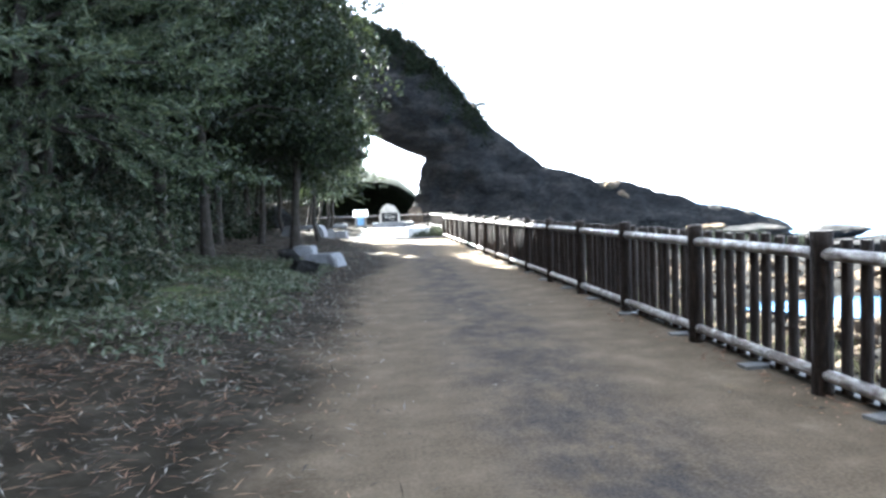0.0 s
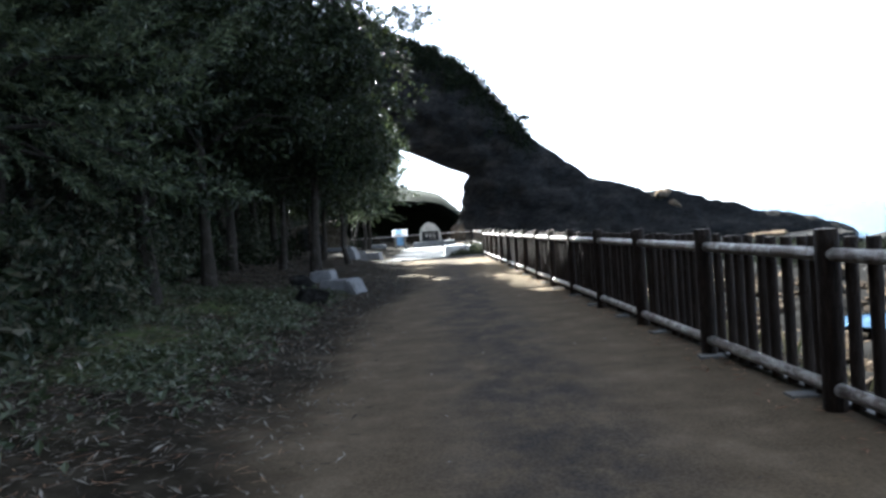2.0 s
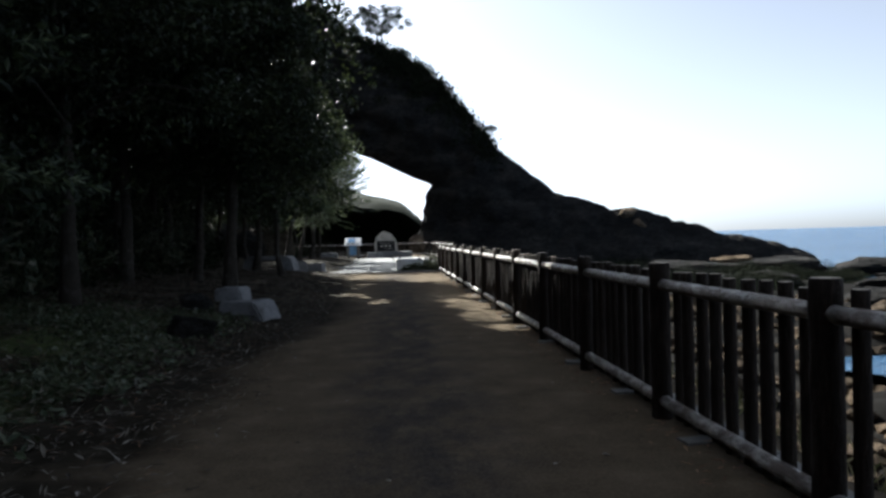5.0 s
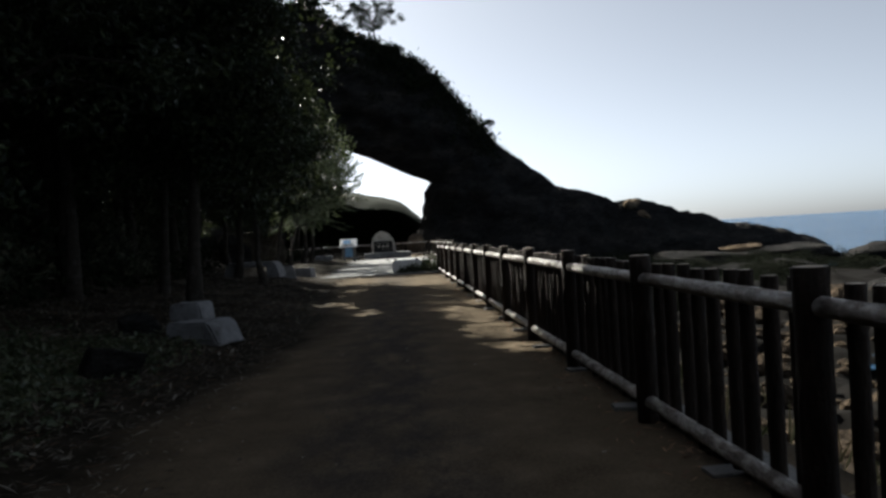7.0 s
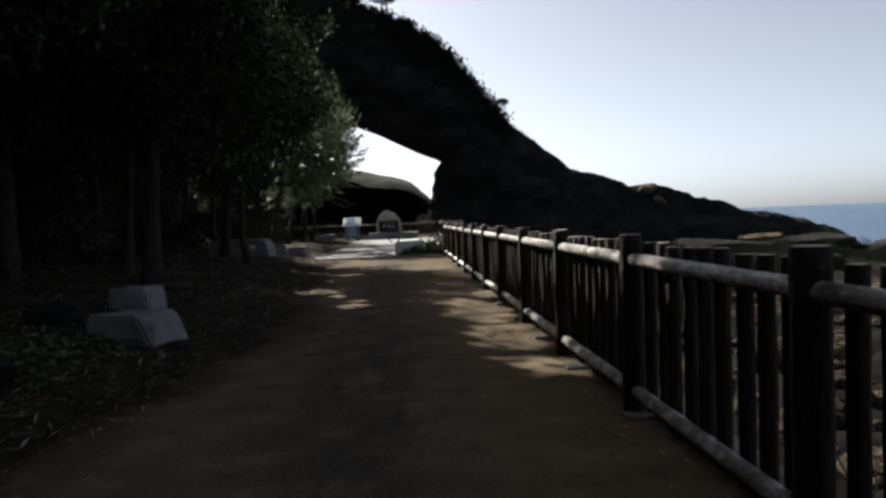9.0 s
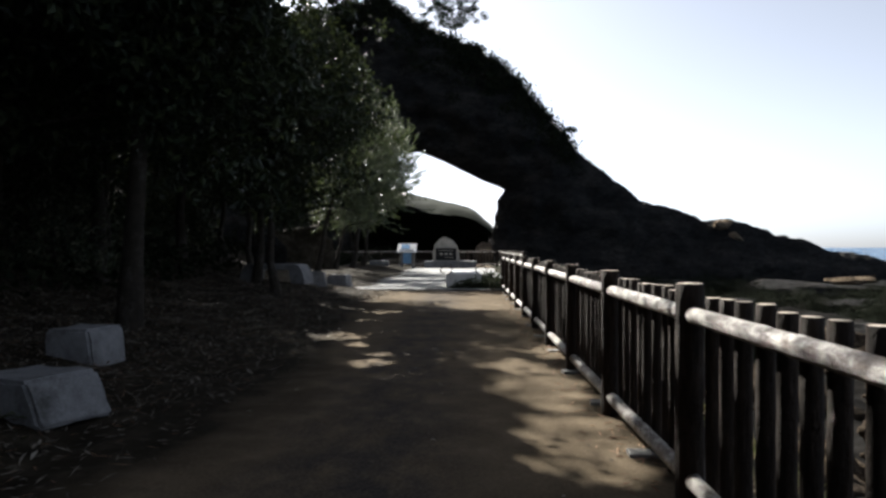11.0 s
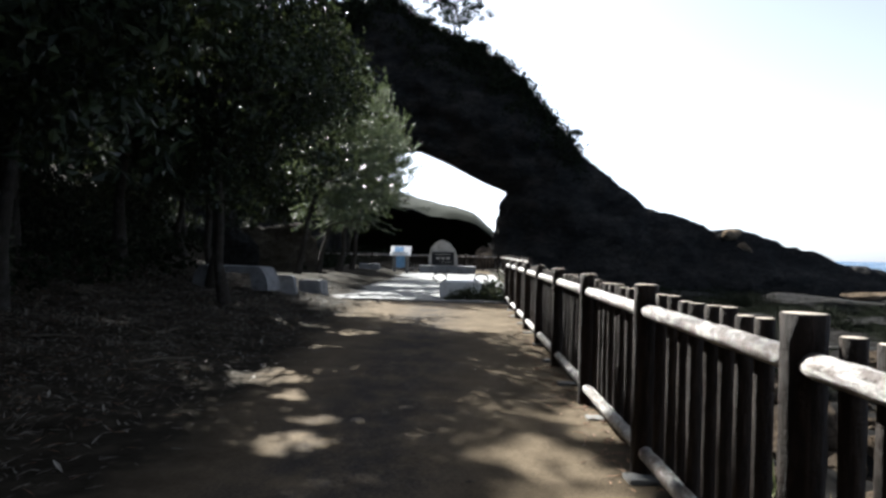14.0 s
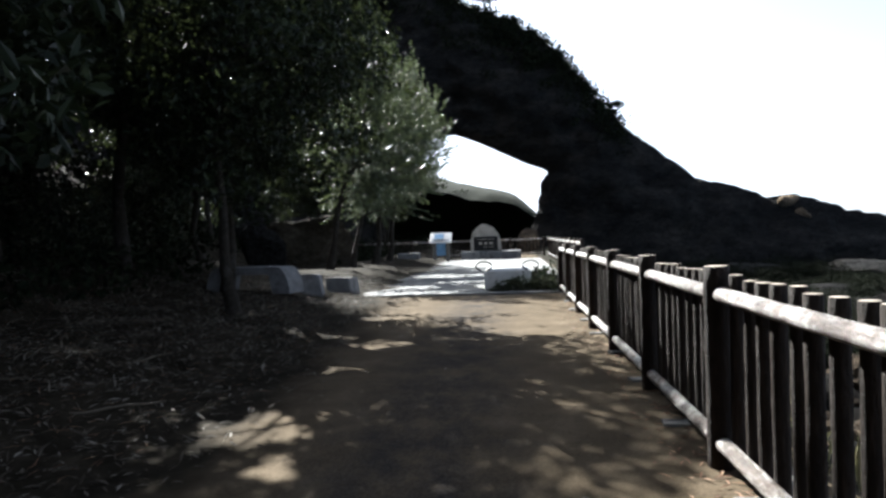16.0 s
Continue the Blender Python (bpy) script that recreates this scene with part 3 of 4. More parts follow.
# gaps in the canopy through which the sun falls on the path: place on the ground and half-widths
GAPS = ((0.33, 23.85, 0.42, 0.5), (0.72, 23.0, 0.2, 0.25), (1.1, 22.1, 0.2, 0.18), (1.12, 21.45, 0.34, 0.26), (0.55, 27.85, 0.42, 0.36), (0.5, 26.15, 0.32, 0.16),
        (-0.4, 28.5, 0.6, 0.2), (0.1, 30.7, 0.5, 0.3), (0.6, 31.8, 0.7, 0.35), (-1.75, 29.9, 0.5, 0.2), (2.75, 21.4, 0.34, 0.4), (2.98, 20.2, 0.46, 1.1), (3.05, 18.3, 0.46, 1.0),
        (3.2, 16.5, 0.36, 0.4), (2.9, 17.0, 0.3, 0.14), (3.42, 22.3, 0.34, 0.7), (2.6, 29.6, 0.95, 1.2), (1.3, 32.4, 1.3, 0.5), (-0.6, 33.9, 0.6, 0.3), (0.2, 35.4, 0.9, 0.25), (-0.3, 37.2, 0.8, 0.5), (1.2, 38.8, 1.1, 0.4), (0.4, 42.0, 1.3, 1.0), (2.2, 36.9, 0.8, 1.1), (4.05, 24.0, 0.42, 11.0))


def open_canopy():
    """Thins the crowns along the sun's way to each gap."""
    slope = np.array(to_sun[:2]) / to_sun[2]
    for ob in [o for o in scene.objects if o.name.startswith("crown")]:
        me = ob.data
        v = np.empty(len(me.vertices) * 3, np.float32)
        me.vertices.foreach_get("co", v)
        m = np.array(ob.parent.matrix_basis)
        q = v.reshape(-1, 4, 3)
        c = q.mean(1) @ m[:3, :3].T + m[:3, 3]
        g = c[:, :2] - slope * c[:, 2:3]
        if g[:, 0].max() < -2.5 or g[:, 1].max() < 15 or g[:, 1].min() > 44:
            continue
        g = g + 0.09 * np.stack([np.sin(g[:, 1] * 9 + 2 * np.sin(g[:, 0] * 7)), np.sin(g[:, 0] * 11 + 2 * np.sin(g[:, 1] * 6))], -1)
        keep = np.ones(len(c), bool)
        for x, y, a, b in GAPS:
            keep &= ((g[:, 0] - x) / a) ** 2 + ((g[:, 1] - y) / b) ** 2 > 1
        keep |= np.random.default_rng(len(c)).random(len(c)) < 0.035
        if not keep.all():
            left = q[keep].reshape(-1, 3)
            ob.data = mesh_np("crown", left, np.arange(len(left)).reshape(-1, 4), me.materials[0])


def build_crest_trees():
    r = np.random.default_rng(31)
    ob = make_tree("crest_tree", 33, "sparse wind-bent tree standing on the crest of the headland", pose(1.5, 114.5, 28.2), 7.4, 6.4, 5.4, 2.4, 2.2, 0.17, (-1.4, 0), 75, 60, "coarse", SCRUB)
    ob2 = make_tree("crest_tree", 34, "small flat-topped tree on the slope of the headland", pose(15.4, 114.5, 16.3), 1.7, 1.6, 1.1, 0.7, 0.25, 0.06, (1.9, 0), 14, 30, "coarse", SCRUB)


def make_shrub(name, seed, label, m, rx, ry, h, n, length, mat, group="shrubs on the bank"):
    r = np.random.default_rng(seed)
    u = r.normal(size=(n, 3))
    u /= np.linalg.norm(u, axis=1)[:, None]
    u[:, 2] = np.abs(u[:, 2])
    lump = 1 + 0.3 * np.sin(u[:, :1] * 6 + seed) * np.cos(u[:, 1:2] * 5)
    c = u * lump * r.uniform(0.3, 1.0, (n, 1)) ** 0.5 * np.array([rx, ry, h])
    leaf = leaf_quads(c, length, length * 0.42, r)
    stems = []
    for _ in range(14):
        e = np.array([r.uniform(-.7, .7) * rx, r.uniform(-.7, .7) * ry, h * r.uniform(.5, .95)])
        stems.append(tube([(0, 0, -0.08), e * [.3, .3, .5], e * [.7, .7, .85], e], [.022, .017, .012, .005], 5))
    ob = thing(name, m, label, "shrub", group)
    part("woody_base", mesh_np("woody_base", *merge(stems), BARK, True), ob)
    part("foliage", mesh_np("foliage", *leaf, mat), ob)
    return ob


def build_shrubs():
    lab = "leafy evergreen shrub with dead twigs at the wood's edge"
    a = make_shrub("shrub", 41, lab, stand(-4.3, 12.6), 1.2, 1.4, 1.3, 2600, 0.16, SHRUB)
    b = make_shrub("shrub", 42, lab, stand(-4.9, 15.4), 1.3, 1.3, 1.5, 2800, 0.15, SHRUB)
    c = make_shrub("shrub", 43, "low spreading shrub with narrow leaves at the wood's edge", stand(-4.0, 9.8), 1.2, 1.1, 0.8, 2000, 0.19, SHRUB)
    r = random.Random(5)
    for x, y, s in ((-4.8, 7.6, 1.1), (-5.6, 10.2, 1.3), (-5.9, 13.4, 1.4), (-5.4, 17.6, 1.2), (-6.3, 16.2, 1.5), (-5.8, 20.4, 1.1), (-6.9, 23.0, 1.3), (-5.6, 26.6, 1.0), (-7.8, 19.0, 1.5),
                    (-7.6, 12.6, 1.6), (-7.4, 8.0, 1.5), (-8.6, 30.6, 1.4), (-6.9, 33.0, 1.1), (-7.4, 36.4, 1.3), (-10.2, 26.0, 1.7), (-10.5, 35.5, 1.6), (-6.2, 4.0, 1.3), (-10.6, 21.0, 1.7), (-9.6, 41.0, 1.3)):
        copy_thing(r.choice((a, b, c)), stand(x, y, r.uniform(0, 360), s))
    d = make_shrub("planted_shrub", 44, "small dark clipped shrub in front of the concrete seat", stand(2.45, 35.5), 0.5, 0.35, 0.42, 1100, 0.10, SHRUB, "shrubs by the plaza")
    for x, y, s in ((3.05, 35.6, 1.15), (3.1, 36.4, 1.4), (2.0, 35.35, 0.62)):
        copy_thing(d, stand(x, y, r.uniform(0, 360), s))


def build_coast_bushes():
    r = random.Random(17)
    a = make_shrub("coastal_bush", 47, "rounded dark wind-clipped bush on the rocky slope", pose(9, 40, -2.2), 1.6, 1.6, 1.5, 9000, 0.09, SCRUB, "bushes on the rocky slope")
    for _ in range(80):
        y = r.uniform(38, 106)
        x = r.uniform(8.0, 12 + (y - 36) * 0.95)
        sc = r.uniform(0.7, 1.3) * (0.7 + 0.012 * y)
        copy_thing(a, pose(x, y, floor_at(x, y) - 0.3, 0, 0, r.uniform(0, 360)) @ Matrix.Diagonal((sc, sc, sc * 0.6, 1)))


def build_undergrowth():
    """Ivy and saplings that hide the slope under the trees."""
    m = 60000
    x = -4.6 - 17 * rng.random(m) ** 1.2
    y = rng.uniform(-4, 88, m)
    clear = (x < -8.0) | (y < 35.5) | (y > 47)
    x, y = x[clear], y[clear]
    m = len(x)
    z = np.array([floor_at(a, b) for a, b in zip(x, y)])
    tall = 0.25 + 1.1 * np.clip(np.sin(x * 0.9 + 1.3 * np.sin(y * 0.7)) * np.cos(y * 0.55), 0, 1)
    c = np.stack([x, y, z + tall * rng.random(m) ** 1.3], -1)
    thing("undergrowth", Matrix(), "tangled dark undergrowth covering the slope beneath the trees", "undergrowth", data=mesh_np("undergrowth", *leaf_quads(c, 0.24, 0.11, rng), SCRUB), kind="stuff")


def build_litter():
    def scatter(n, x0, x1, y0, y1, dense):
        x, y = rng.uniform(x0, x1, n), rng.uniform(y0, y1, n)
        keep = rng.random(n) < dense(x, y)
        x, y = x[keep], y[keep]
        z = np.array([floor_at(a, b) for a, b in zip(x, y)])
        return np.stack([x, y, z], -1)
    patch = lambda x, y: 0.5 + 0.5 * np.sin(x * 1.7 + np.sin(y * 0.9) * 2) * np.cos(y * 0.8 + x)
    c = scatter(80000, -6, 0.6, 3, 40, lambda x, y: np.clip(-x * 0.45 + 0.25, 0.02, 1) * (0.35 + 0.65 * patch(x, y)) * np.where(y < 6, 0.5, 1.15))
    c[:, 2] += rng.uniform(0.008, 0.05, len(c))
    thing("leaf_litter", Matrix(), "pale dry fallen leaves scattered on the bank", "leaves", data=mesh_np("leaf_litter", *leaf_quads(c, 0.095, 0.013, rng, 0.8), DRY), kind="stuff")
    c = scatter(26000, -5.0, 0.3, 0.5, 38, lambda x, y: np.clip(-x * 0.6 + 0.2, 0, 1) * np.where(y < 7, 1.0, 0.35))
    c[:, 2] += rng.uniform(0.004, 0.02, len(c))
    thing("pine_needle_litter", Matrix(), "reddish-brown fallen pine needles on the bank", "needles", data=mesh_np("pine_needle_litter", *leaf_quads(c, 0.13, 0.008, rng, 0.9), NEEDLES_DRY), kind="stuff")
    c = scatter(24000, -4.6, -0.7, 6.0, 20.0, lambda x, y: np.clip((-x - 0.7) * 1.0, 0, 1) * np.clip(patch(x * 0.9 + 1, y * 0.9) * 1.7 - 0.45, 0.04, 1) * np.clip((y - 6) / 3, 0, 1) * np.clip((20 - y) / 3, 0, 1))
    c[:, 2] += rng.uniform(0.02, 0.08, len(c))
    thing("ground_cover", Matrix(), "low green leafy plants covering the bank", "plants", data=mesh_np("ground_cover", *leaf_quads(c, 0.11, 0.05, rng, 0.35), TURF), kind="stuff")
    c = scatter(9000, -6.5, 0.0, 7, 36, lambda x, y: np.clip(-x * 0.5 + 0.15, 0, 1) * (0.15 + 0.85 * patch(x * 1.3 + 2, y * 1.2)))
    c[:, 2] += rng.uniform(0.02, 0.07, len(c))
    thing("curled_leaves", Matrix(), "pale curled dead leaves lying in drifts on the bank", "leaves", data=mesh_np("curled_leaves", *leaf_quads(c, 0.12, 0.03, rng, 0.7), DRY), kind="stuff")
    c = scatter(5200, 3.0, 3.5, 2, 36, lambda x, y: np.clip((x - 3.0) * 1.6, 0, 1) * (0.3 + 0.7 * patch(x, y * 2)))
    c[:, 2] += rng.uniform(0.004, 0.015, len(c))
    thing("fence_litter", Matrix(), "dry leaves and needles gathered along the fence", "leaves", data=mesh_np("fence_litter", *leaf_quads(c, 0.09, 0.016, rng, 0.9), NEEDLES_DRY), kind="stuff")
    c = scatter(240, 0.2, 3.2, 2, 34, lambda x, y: 0.6 + 0 * x)
    c[:, 2] += 0.006
    thing("path_litter", Matrix(), "single dry leaves and chips lying on the path", "leaves", data=mesh_np("path_litter", *leaf_quads(c, 0.05, 0.025, rng, 0.9), DRY), kind="stuff")
    c = scatter(7000, 3.75, 6.5, 2, 42, lambda x, y: np.clip(1.2 - (x - 3.75) * 0.45, 0, 1) * (0.2 + 0.8 * patch(x, y)))
    c[:, 2] += 0.12
    thing("slope_grass", Matrix(), "dry and green grass on the slope behind the fence", "grass", data=mesh_np("slope_grass", *leaf_quads(c, 0.36, 0.02, rng, 0, np.tile([0, 0, 1.0], (len(c), 1))), STRAW), kind="stuff")
    for x, y, turn, ln in ((-0.95, 24.3, 35, 0.75), (-1.6, 26.2, 75, 0.6), (-2.4, 24.6, 15, 0.8), (-1.4, 9.6, 60, 0.5), (-2.2, 29.4, 120, 0.7)):
        k = np.linspace(-.5, .5, 6)
        v, f = tube(np.stack([k * ln, 0.03 * np.sin(k * 7), 0.01 * np.cos(k * 9)], -1), np.linspace(.014, .006, 6), 6)
        thing("fallen_stick", pose(x, y, floor_at(x, y) + 0.02, 0, 0, turn), "thin bleached stick lying on the leaf litter", "stick", "sticks on the bank", mesh_np("fallen_stick", v, f, DRY, True))


# ---- fence of imitation logs ----
def log_mesh(name, length, r, sides, seed, cut_top=True, mat=None):
    """An upright log with knots, a rough skin and a sawn, slightly rounded head; it stands on its origin."""
    rr = np.random.default_rng(seed)
    bm = bmesh.new()
    levels = max(6, int(length / 0.09))
    rings = []
    for i in range(levels + 1):
        z = length * i / levels
        rings.append([bm.verts.new((math.cos(a) * q, math.sin(a) * q, z)) for a in np.linspace(0, 2 * np.pi, sides, endpoint=False) for q in [r * (1 + 0.03 * rr.normal())]])
    for lo, hi in zip(rings, rings[1:]):
        for j in range(sides):
            bm.faces.new((lo[j], lo[(j + 1) % sides], hi[(j + 1) % sides], hi[j]))
    top = [bm.verts.new((q.co.x * .9, q.co.y * .9, length + r * 0.06)) for q in rings[-1]]
    for j in range(sides):
        bm.faces.new((rings[-1][j], rings[-1][(j + 1) % sides], top[(j + 1) % sides], top[j]))
    cap = bm.faces.new(top)
    bm.faces.new(rings[0][::-1])
    cap.material_index = 1 if cut_top else 0
    keep = [f.material_index for f in bm.faces]
    me = mesh_bm(name, bm, mat or LOG, True)
    me.materials.append(LOG_END)
    return me


POST = log_mesh("post", 1.19, 0.073, 14, 1)
BALUSTERS = [log_mesh("baluster", 1.045, 0.039, 12, 5 + i) for i in range(3)]
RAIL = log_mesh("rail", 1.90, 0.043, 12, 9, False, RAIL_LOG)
TILT_POST = 1.5


def fence_bay(x, y, heading, first):
    """Two metres of fence: a post, an upper and a lower rail, and nine balusters behind the rails."""
    m = pose(x, y, 0, 0, 0, heading)
    ob = thing("log_fence", m, "dark brown imitation-log fence bay with thick round rails", "fence", "fence along the path")
    part("post", POST, ob, pose(0, 0, -0.05, 0, 0, 57 * first))
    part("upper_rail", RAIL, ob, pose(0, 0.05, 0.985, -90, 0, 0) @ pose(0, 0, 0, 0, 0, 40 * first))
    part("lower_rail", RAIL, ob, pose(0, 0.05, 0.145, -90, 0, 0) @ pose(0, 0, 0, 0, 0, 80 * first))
    for i in range(9):
        part("baluster", BALUSTERS[(i + first) % 3], ob, pose(0.060 + 0.006 * ((i * 5 + first) % 3 - 1), 0.2 * (i + 1) + 0.03 + 0.008 * ((i * 7 + first) % 5 - 2), 0.035 + 0.006 * ((i * 3 + first) % 4), 0, 0, 50 * i + 31 * first))
    return ob


def build_fence():
    for k in range(-2, 17):
        fence_bay(3.40, 1.0 + 2 * k, 0.0, k % 7)
    end = thing("fence_post", pose(3.40, 35.0, -0.05), "single dark brown log post ending the fence", "post", "", POST)
    for k in range(10):
        fence_bay(4.6, 42.0 + 2 * k, 0.0, k % 5)
    for k in range(7):
        fence_bay(4.4 - 2 * k, 62.0, 90.0, (k + 3) % 5)


def build_kerb():
    bm = box(0, 0.26, 0, 1.985, -0.3, 0.035, 0.012)
    me = mesh_bm("kerb_stone", bm, CONCRETE)
    kerb = thing("kerb", pose(3.485, 0, 0), "grey concrete kerb running under the fence", "kerb", kind="structure")
    for k in range(-2, 19):
        part("kerb_stone", me, kerb, pose(0.002 * (k % 3), 2.0 * k, 0.003 * (k % 2)))
    plate = mesh_bm("footing_plate", box(-0.11, 0.11, -0.075, 0.075, -0.1, 0.022, 0.008), CONCRETE)
    for k in range(-4, 18):
        thing("footing_plate", pose(3.40 + 0.012 * ((k * 7) % 5 - 2), 8.9 + 1.5 * k, 0.0, 0, 0, 3 * ((k * 5) % 7 - 3)), "pale concrete footing block showing at the path's edge", "footing", "footings along the fence", plate)


# ---- stones and seats ----
def rock_mesh(name, seed, sub=3, mat=None, squash=(1, 1, 0.7)):
    bm = bmesh.new()
    bmesh.ops.create_icosphere(bm, subdivisions=sub, radius=1.0)
    r = random.Random(seed)
    cuts = [(Vector((r.gauss(0, 1), r.gauss(0, 1), r.gauss(0, 1))).normalized(), r.uniform(0.5, 0.85)) for _ in range(9)]
    for q in bm.verts:
        for d, k in cuts:
            over = q.co.dot(d) - k
            if over > 0:
                q.co -= d * over * 0.9
        q.co *= 1 + 0.16 * wobble(q.co, 1.6, seed) + 0.05 * wobble(q.co, 5, seed)
        q.co = Vector(a * b for a, b in zip(q.co, squash))
    return mesh_bm(name, bm, mat or BOULDER, False)


def stone_arrays():
    bm = bmesh.new()
    bmesh.ops.create_icosphere(bm, subdivisions=1, radius=1.0)
    v, f = np.array([q.co[:] for q in bm.verts]), np.array([[q.index for q in p.verts] for p in bm.faces])
    bm.free()
    return v, f


STONE_V, STONE_F = stone_arrays()


def build_shore_rocks():
    meshes = [rock_mesh("boulder", 60 + i, 4) for i in range(7)]
    r = random.Random(3)
    n = 0
    while n < 300:
        y = 3 + 42 * r.random() ** 1.4
        x = 4.9 + (3.5 + y * 0.55) * r.random() ** 1.5
        if x > 15 and abs(math.hypot((x - 17.5) / 3.6, (y - 25.5) / 2.8)) < 1:
            continue
        s = r.uniform(0.2, 0.62) * (1.0 + 0.5 * (r.random() < 0.15)) * (0.8 + 0.012 * y)
        z = floor_at(x, y)
        thing("boulder", pose(x, y, z + 0.12 * s, r.uniform(-20, 20), r.uniform(-20, 20), r.uniform(0, 360)) @ Matrix.Diagonal((s * r.uniform(.8, 1.5), s, s * r.uniform(.7, 1.1), 1)),
              "rough brown shore boulder below the fence", "boulder", "boulders on the shore", r.choice(meshes))
        n += 1
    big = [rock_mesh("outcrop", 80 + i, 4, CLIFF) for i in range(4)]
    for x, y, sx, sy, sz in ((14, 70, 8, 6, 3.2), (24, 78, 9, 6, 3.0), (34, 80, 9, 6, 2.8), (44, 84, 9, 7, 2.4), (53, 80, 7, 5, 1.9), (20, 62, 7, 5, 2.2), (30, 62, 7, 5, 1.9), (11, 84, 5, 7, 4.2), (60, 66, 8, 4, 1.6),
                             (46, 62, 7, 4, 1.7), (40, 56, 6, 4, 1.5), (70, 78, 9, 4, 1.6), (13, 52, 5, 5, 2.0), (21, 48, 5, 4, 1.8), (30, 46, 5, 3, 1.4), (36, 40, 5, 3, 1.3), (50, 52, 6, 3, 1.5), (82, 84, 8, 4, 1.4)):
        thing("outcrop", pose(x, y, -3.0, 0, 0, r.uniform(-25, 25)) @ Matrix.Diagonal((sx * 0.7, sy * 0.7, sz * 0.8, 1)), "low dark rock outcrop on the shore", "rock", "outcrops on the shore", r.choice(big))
    few = []
    for i in range(1300):
        y = 3 + 40 * r.random() ** 1.2
        x = 4.7 + (3 + y * 0.5) * r.random() ** 1.3
        q = r.uniform(0.06, 0.2)
        u = STONE_V * (1 + 0.28 * np.array([[r.random()] for _ in range(len(STONE_V))])) * np.array([q * r.uniform(.9, 1.6), q, q * r.uniform(.6, 1)])
        few.append((u + np.array([x, y, floor_at(x, y) + 0.03]), STONE_F))
    thing("shore_stones", Matrix(), "loose brown stones between the shore boulders", "stones", data=mesh_np("shore_stones", *merge(few), BOULDER), kind="stuff")
    tan = rock_mesh("sunlit_rock", 91, 4)
    pale = mat_rock("tan_rock", (.05, .038, .026), (.14, .105, .072), (.26, .20, .14), 0.9, False)
    for x, y, z, sx, sz in ((37.4, 111.6, 4.2, 2.0, 1.4), (38.8, 111.0, 2.6, 1.1, 1.2), (40.0, 84.0, -2.0, 2.6, 0.9)):
        thing("tan_outcrop", pose(x, y, z, 0, 0, 40 * x) @ Matrix.Diagonal((sx, 1.2, sz, 1)), "tan rock catching the sun on the dark headland", "rock", "tan rocks on the headland", rock_mesh("tan_outcrop", int(x), 4, pale))
    thing("sunlit_rock", pose(3.7, 72, 0.6) @ Matrix.Diagonal((0.9, 1.2, 1.7, 1)), "tan sunlit rock standing behind the far fence", "rock", "", tan)


def build_pool():
    bm = bmesh.new()
    for a in np.linspace(0, 2 * np.pi, 40, endpoint=False):
        k = 1 + 0.14 * math.sin(3 * a) + 0.1 * math.sin(5 * a + 1)
        bm.verts.new((18.3 + 4.0 * k * math.cos(a), 25.8 + 2.7 * k * math.sin(a), -2.85))
    bm.faces.new(bm.verts)
    thing("tide_pool", Matrix(), "still tide pool among the rocks reflecting the sky", "pool", data=mesh_bm("tide_pool", bm, SEA))


def slab_mesh(name, seed, lx, ly, h, cut):
    """A roughly squared stone seat whose end slopes off."""
    bm = box(-lx / 2, lx / 2, -ly / 2, ly / 2, 0, h)
    for q in bm.verts:
        if q.co.x > 0 and q.co.z > h * 0.5:
            q.co.x -= cut
    bmesh.ops.bevel(bm, geom=bm.edges[:], offset=0.03, segments=2, affect="EDGES")
    bmesh.ops.subdivide_edges(bm, edges=bm.edges[:], cuts=3, use_grid_fill=True)
    for q in bm.verts:
        q.co += Vector((wobble(q.co, 3, seed), wobble(q.co, 3, seed + 3), wobble(q.co, 3, seed + 6))) * 0.022
    return mesh_bm(name, bm, SLAB)


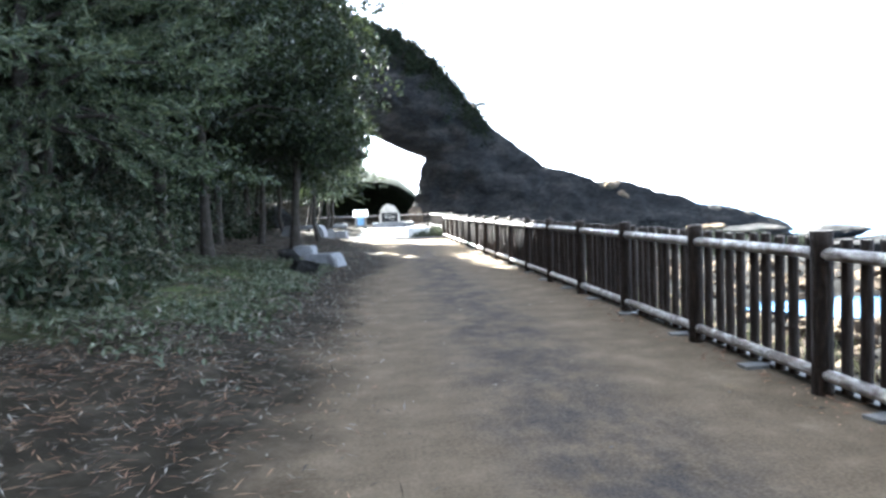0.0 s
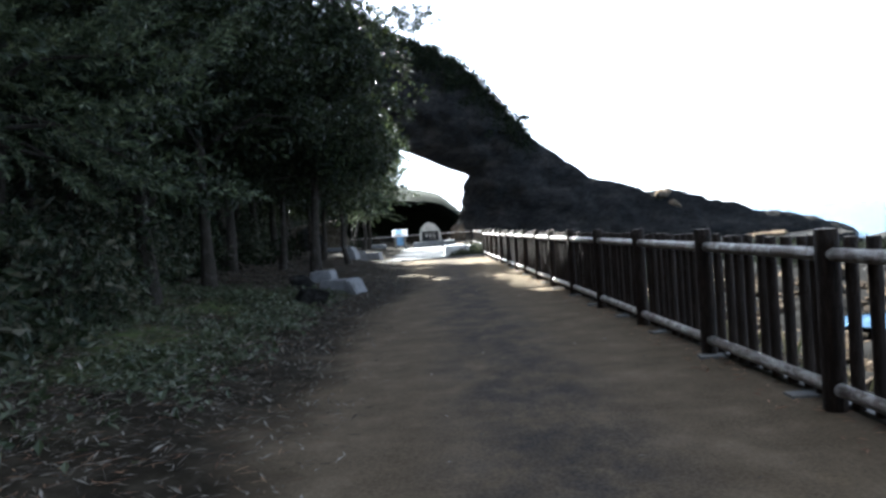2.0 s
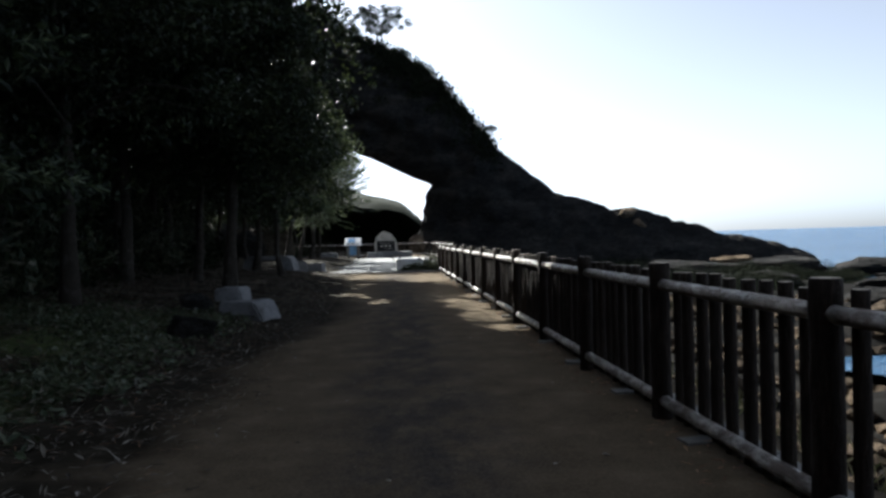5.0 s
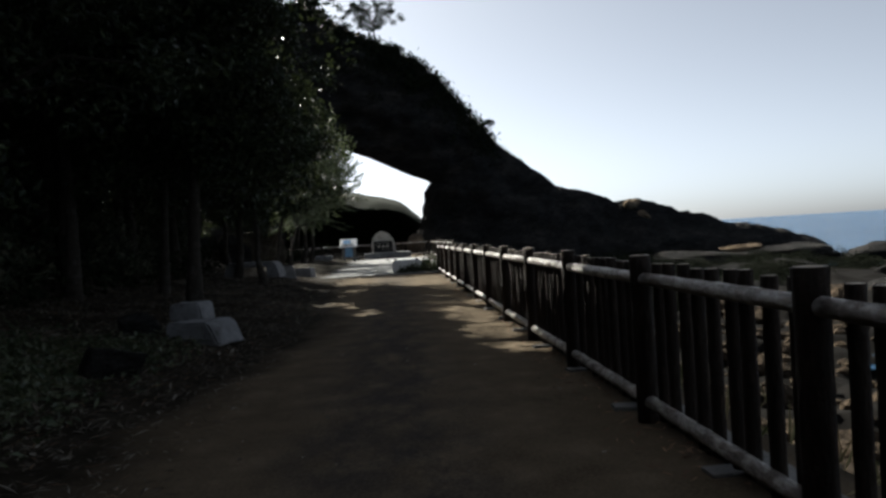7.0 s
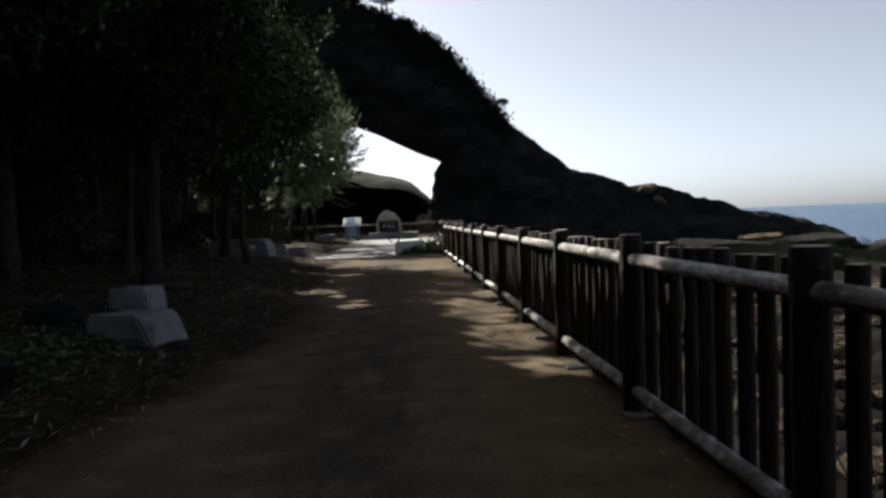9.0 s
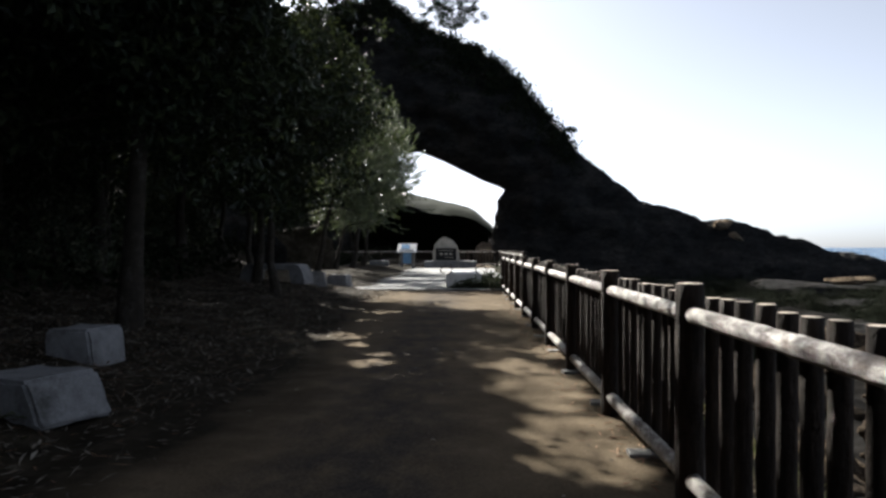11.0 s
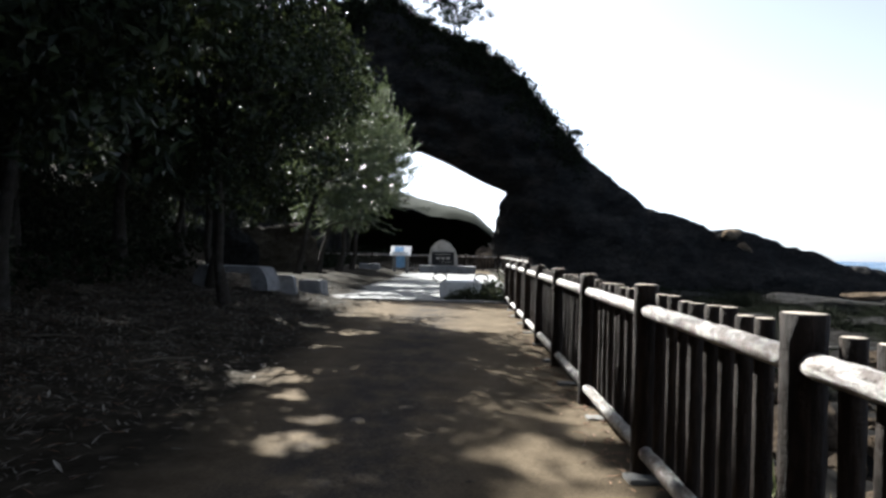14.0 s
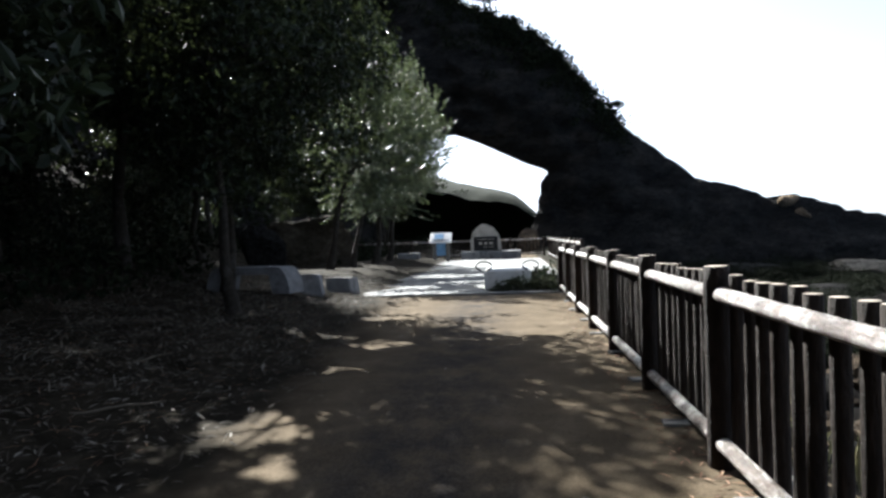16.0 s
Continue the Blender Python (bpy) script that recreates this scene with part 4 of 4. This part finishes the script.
def build_seats():
    def put(name, x, y, turn, data, label, dz=-0.04):
        thing(name, pose(x, y, floor_at(x, y) + dz, 0, 0, turn), label, "stone", "stones beside the path", data)
    put("cut_stone", -1.06, 18.75, -24, slab_mesh("cut_stone", 3, 0.92, 0.62, 0.33, 0.20), "grey squared stone seat with one sloping pale end")
    put("cut_stone", -1.78, 20.8, -12, slab_mesh("cut_stone", 8, 0.62, 0.55, 0.46, 0.10), "grey squared stone seat standing among dead leaves", -0.14)
    put("rough_stone", -1.3, 16.0, 20, rock_mesh("rough_stone", 97, 4, CLIFF, (0.34, 0.3, 0.3)), "rough grey stone half sunk in the bank", 0.08)
    put("rough_stone", -2.05, 18.8, 70, rock_mesh("rough_stone", 98, 4, CLIFF, (0.36, 0.28, 0.28)), "rough dark stone lying beside the cut seat", 0.02)
    # long seat with curved ends
    seat = thing("stone_bench", pose(-3.0, 33.55, floor_at(-3.0, 33.55) - 0.03, 0, 0, -14), "long grey stone bench with curved solid ends", "bench")
    part("seat", mesh_bm("seat", box(-0.95, 0.50, -0.28, 0.28, 0.40, 0.56, 0.03), SLAB), seat)
    for x, s in ((0.47, 1), (-0.80, -1)):
        bm = bmesh.new()
        prof = [(0, 0.558)] + [(s * (0.08 + 0.30 * math.sin(a)), 0.558 - 0.55 * (1 - math.cos(a))) for a in np.linspace(0.1, math.pi / 2, 7)] + [(-s * 0.02, 0.0), (-s * 0.10, 0.40)]
        lo = [bm.verts.new((x + px, -0.29, pz)) for px, pz in prof]
        hi = [bm.verts.new((x + px, 0.29, pz)) for px, pz in prof]
        bm.faces.new(lo), bm.faces.new(hi[::-1])
        for i in range(len(prof)):
            bm.faces.new((lo[i], lo[(i + 1) % len(prof)], hi[(i + 1) % len(prof)], hi[i]))
        part("end_block", mesh_bm("end_block", bm, SLAB), seat)
    put("stone_block", -2.08, 34.15, 6, slab_mesh("stone_block", 14, 0.55, 0.5, 0.48, 0.1), "upright grey stone block beside the bench")
    put("stone_block", -1.58, 35.0, -12, slab_mesh("stone_block", 17, 0.66, 0.5, 0.40, 0.05), "weathered grey stone block with a mossy face")
    earth = mat_rock("bare_earth_bank", (.022, .019, .014), (.055, .047, .036), (.11, .094, .072), 0.9)
    thing("earth_bank", pose(-6.3, 47.6, floor_at(-6.3, 47.6) + 0.5, 0, 0, -12) @ Matrix.Diagonal((2.7, 1.6, 3.0, 1)), "bare greyish earth bank behind the leaning pines", "bank", "", rock_mesh("earth_bank", 103, 4, earth))
    put("leaning_stone", -5.2, 40.0, 15, rock_mesh("leaning_stone", 99, 4, CLIFF, (0.7, 0.5, 1.2)), "tall rough grey stone leaning against the bank", 0.5)
    put("garden_bench", -2.75, 54.5, 0, mesh_bm("garden_bench", box(-0.55, 0.55, -0.25, 0.25, 0.0, 0.34, 0.06), SLAB), "low grey stone seat by the plaza")


# ---- plaza ----
def build_plaza():
    base = thing("plaza", pose(0, 0, 0), "pale paved plaza at the end of the path", "paving", kind="structure")
    part("bedding", mesh_bm("bedding", box(-1.25, 3.9, 34.9, 56.6, -0.2, 0.03), CONCRETE), base)
    tile = mesh_bm("paving_slab", box(0.005, 0.73, 0.005, 0.73, -0.02, 0.02, 0.006), PAVING)
    for i in range(7):
        for j in range(29):
            part("paving_slab", tile, base, pose(-1.25 + 0.735 * i, 34.9 + 0.735 * j, 0.028 + 0.002 * ((i * 3 + j * 5) % 3)))
    # concrete seat with slats and hoops
    ob = thing("concrete_seat", pose(2.2, 36.9, 0.05), "pale concrete seat block with slatted top and iron hoops", "seat")
    part("body", mesh_bm("body", box(-0.56, 0.56, -0.9, 0.9, 0, 0.42, 0.02), PALE), ob)
    for j in range(5):
        part("slat", mesh_bm("slat", box(-0.5, 0.5, -0.82 + 0.34 * j, -0.60 + 0.34 * j, 0.42, 0.47, 0.012), WHITE), ob)
    for x in (-0.56, 0.56):
        pts = [(x + 0.19 * math.cos(q), -0.86, 0.55 + 0.11 * math.sin(q)) for q in np.linspace(-0.35 * math.pi, 1.35 * math.pi, 15)]
        part("hoop", mesh_np("hoop", *tube([(pts[0][0], -0.86, 0.41), *pts, (pts[-1][0], -0.86, 0.41)], [0.02] * 17, 8), IRON, True), ob, None, "dark iron hoop")
    # notice stand
    ob = thing("notice_stand", pose(-1.2, 55.6, 0.05), "white notice stand with a sloping blue-printed board", "sign")
    # pale legs standing in shade: the darker concrete puts that shade into their colour
    for x in (-0.34, 0.34):
        part("leg", mesh_bm("leg", box(x - 0.09, x + 0.09, -0.13, 0.13, 0, 1.02, 0.012), CONCRETE), ob)
    part("lower_panel", mesh_bm("lower_panel", box(-0.25, 0.25, 0.02, 0.05, 0.30, 0.95, 0.006), BLUE), ob)
    board = part("board", mesh_bm("board", box(-0.56, 0.56, -0.42, 0.42, -0.03, 0.03, 0.012), WHITE), ob, pose(0, -0.02, 1.2, 36, 0, 0))
    part("picture", mesh_bm("picture", box(-0.34, 0.14, -0.12, 0.34, 0.031, 0.036), BLUE), board)
    for i in range(5):
        part("text_line", mesh_bm("text_line", box(-0.46, 0.44 - 0.07 * (i % 3), -0.34 + 0.045 * i, -0.325 + 0.045 * i, 0.031, 0.034), INK), board)
    # memorial stone on its plinth
    ob = thing("plinth", pose(1.33, 57.6, 0.0), "low grey stone plinth with three blocks", "plinth")
    for i in range(3):
        part("block", mesh_bm("block", box(-1.6 + 1.07 * i, -0.55 + 1.07 * i, -0.7, 0.7, 0, 0.46, 0.025), SLAB), ob)
    bm = bmesh.new()
    prof = [(-0.92, 0), (-0.90, 0.7), (-0.78, 1.15), (-0.52, 1.5), (-0.22, 1.68), (0.1, 1.66), (0.42, 1.5), (0.72, 1.1), (0.90, 0.6), (0.95, 0)]
    lo = [bm.verts.new((x, -0.28 + 0.08 * z, z)) for x, z in prof]
    hi = [bm.verts.new((x * 0.96, 0.34 - 0.08 * z, z * 0.98)) for x, z in prof]
    bm.faces.new(lo), bm.faces.new(hi[::-1])
    for i in range(len(prof)):
        bm.faces.new((lo[i], lo[(i + 1) % len(prof)], hi[(i + 1) % len(prof)], hi[i]))
    bmesh.ops.triangulate(bm, faces=bm.faces[:])
    bmesh.ops.subdivide_edges(bm, edges=bm.edges[:], cuts=3, use_grid_fill=True)
    for q in bm.verts:
        if q.co.z > 0.02:
            q.co += Vector((wobble(q.co, 1.8, 2), wobble(q.co, 1.8, 5) * 0.6, wobble(q.co, 1.8, 8))) * 0.05
    ob = thing("memorial_stone", pose(1.05, 57.8, 0.455) @ Matrix.Diagonal((0.9, 0.9, 0.88, 1)), "natural grey memorial stone with a black inscribed plaque", "monument", data=None)
    part("stone", mesh_bm("stone", bm, STONE), ob)
    plaque = part("plaque", mesh_bm("plaque", box(-0.72, 0.72, -0.36, -0.26, 0.06, 0.90, 0.01), BLACK), ob, None, "black polished plaque")
    part("text_line", mesh_bm("text_line", box(-0.52, 0.52, -0.366, -0.361, 0.72, 0.75), STONE), plaque)
    for i in range(3):
        part("text_line", mesh_bm("text_line", box(-0.42 + 0.32 * i, -0.22 + 0.32 * i, -0.366, -0.361, 0.42, 0.56), STONE), plaque)
    part("text_line", mesh_bm("text_line", box(-0.15, 0.5, -0.366, -0.361, 0.24, 0.27), STONE), plaque)


build_ground()
build_water()
build_headland()
build_far_hill()
build_ridge_scrub()
build_fence()
build_trees()
build_shrubs()
build_undergrowth()
build_coast_bushes()
build_shore_rocks()
build_pool()
build_seats()
build_plaza()
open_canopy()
build_crest_trees()
build_litter()
build_kerb()
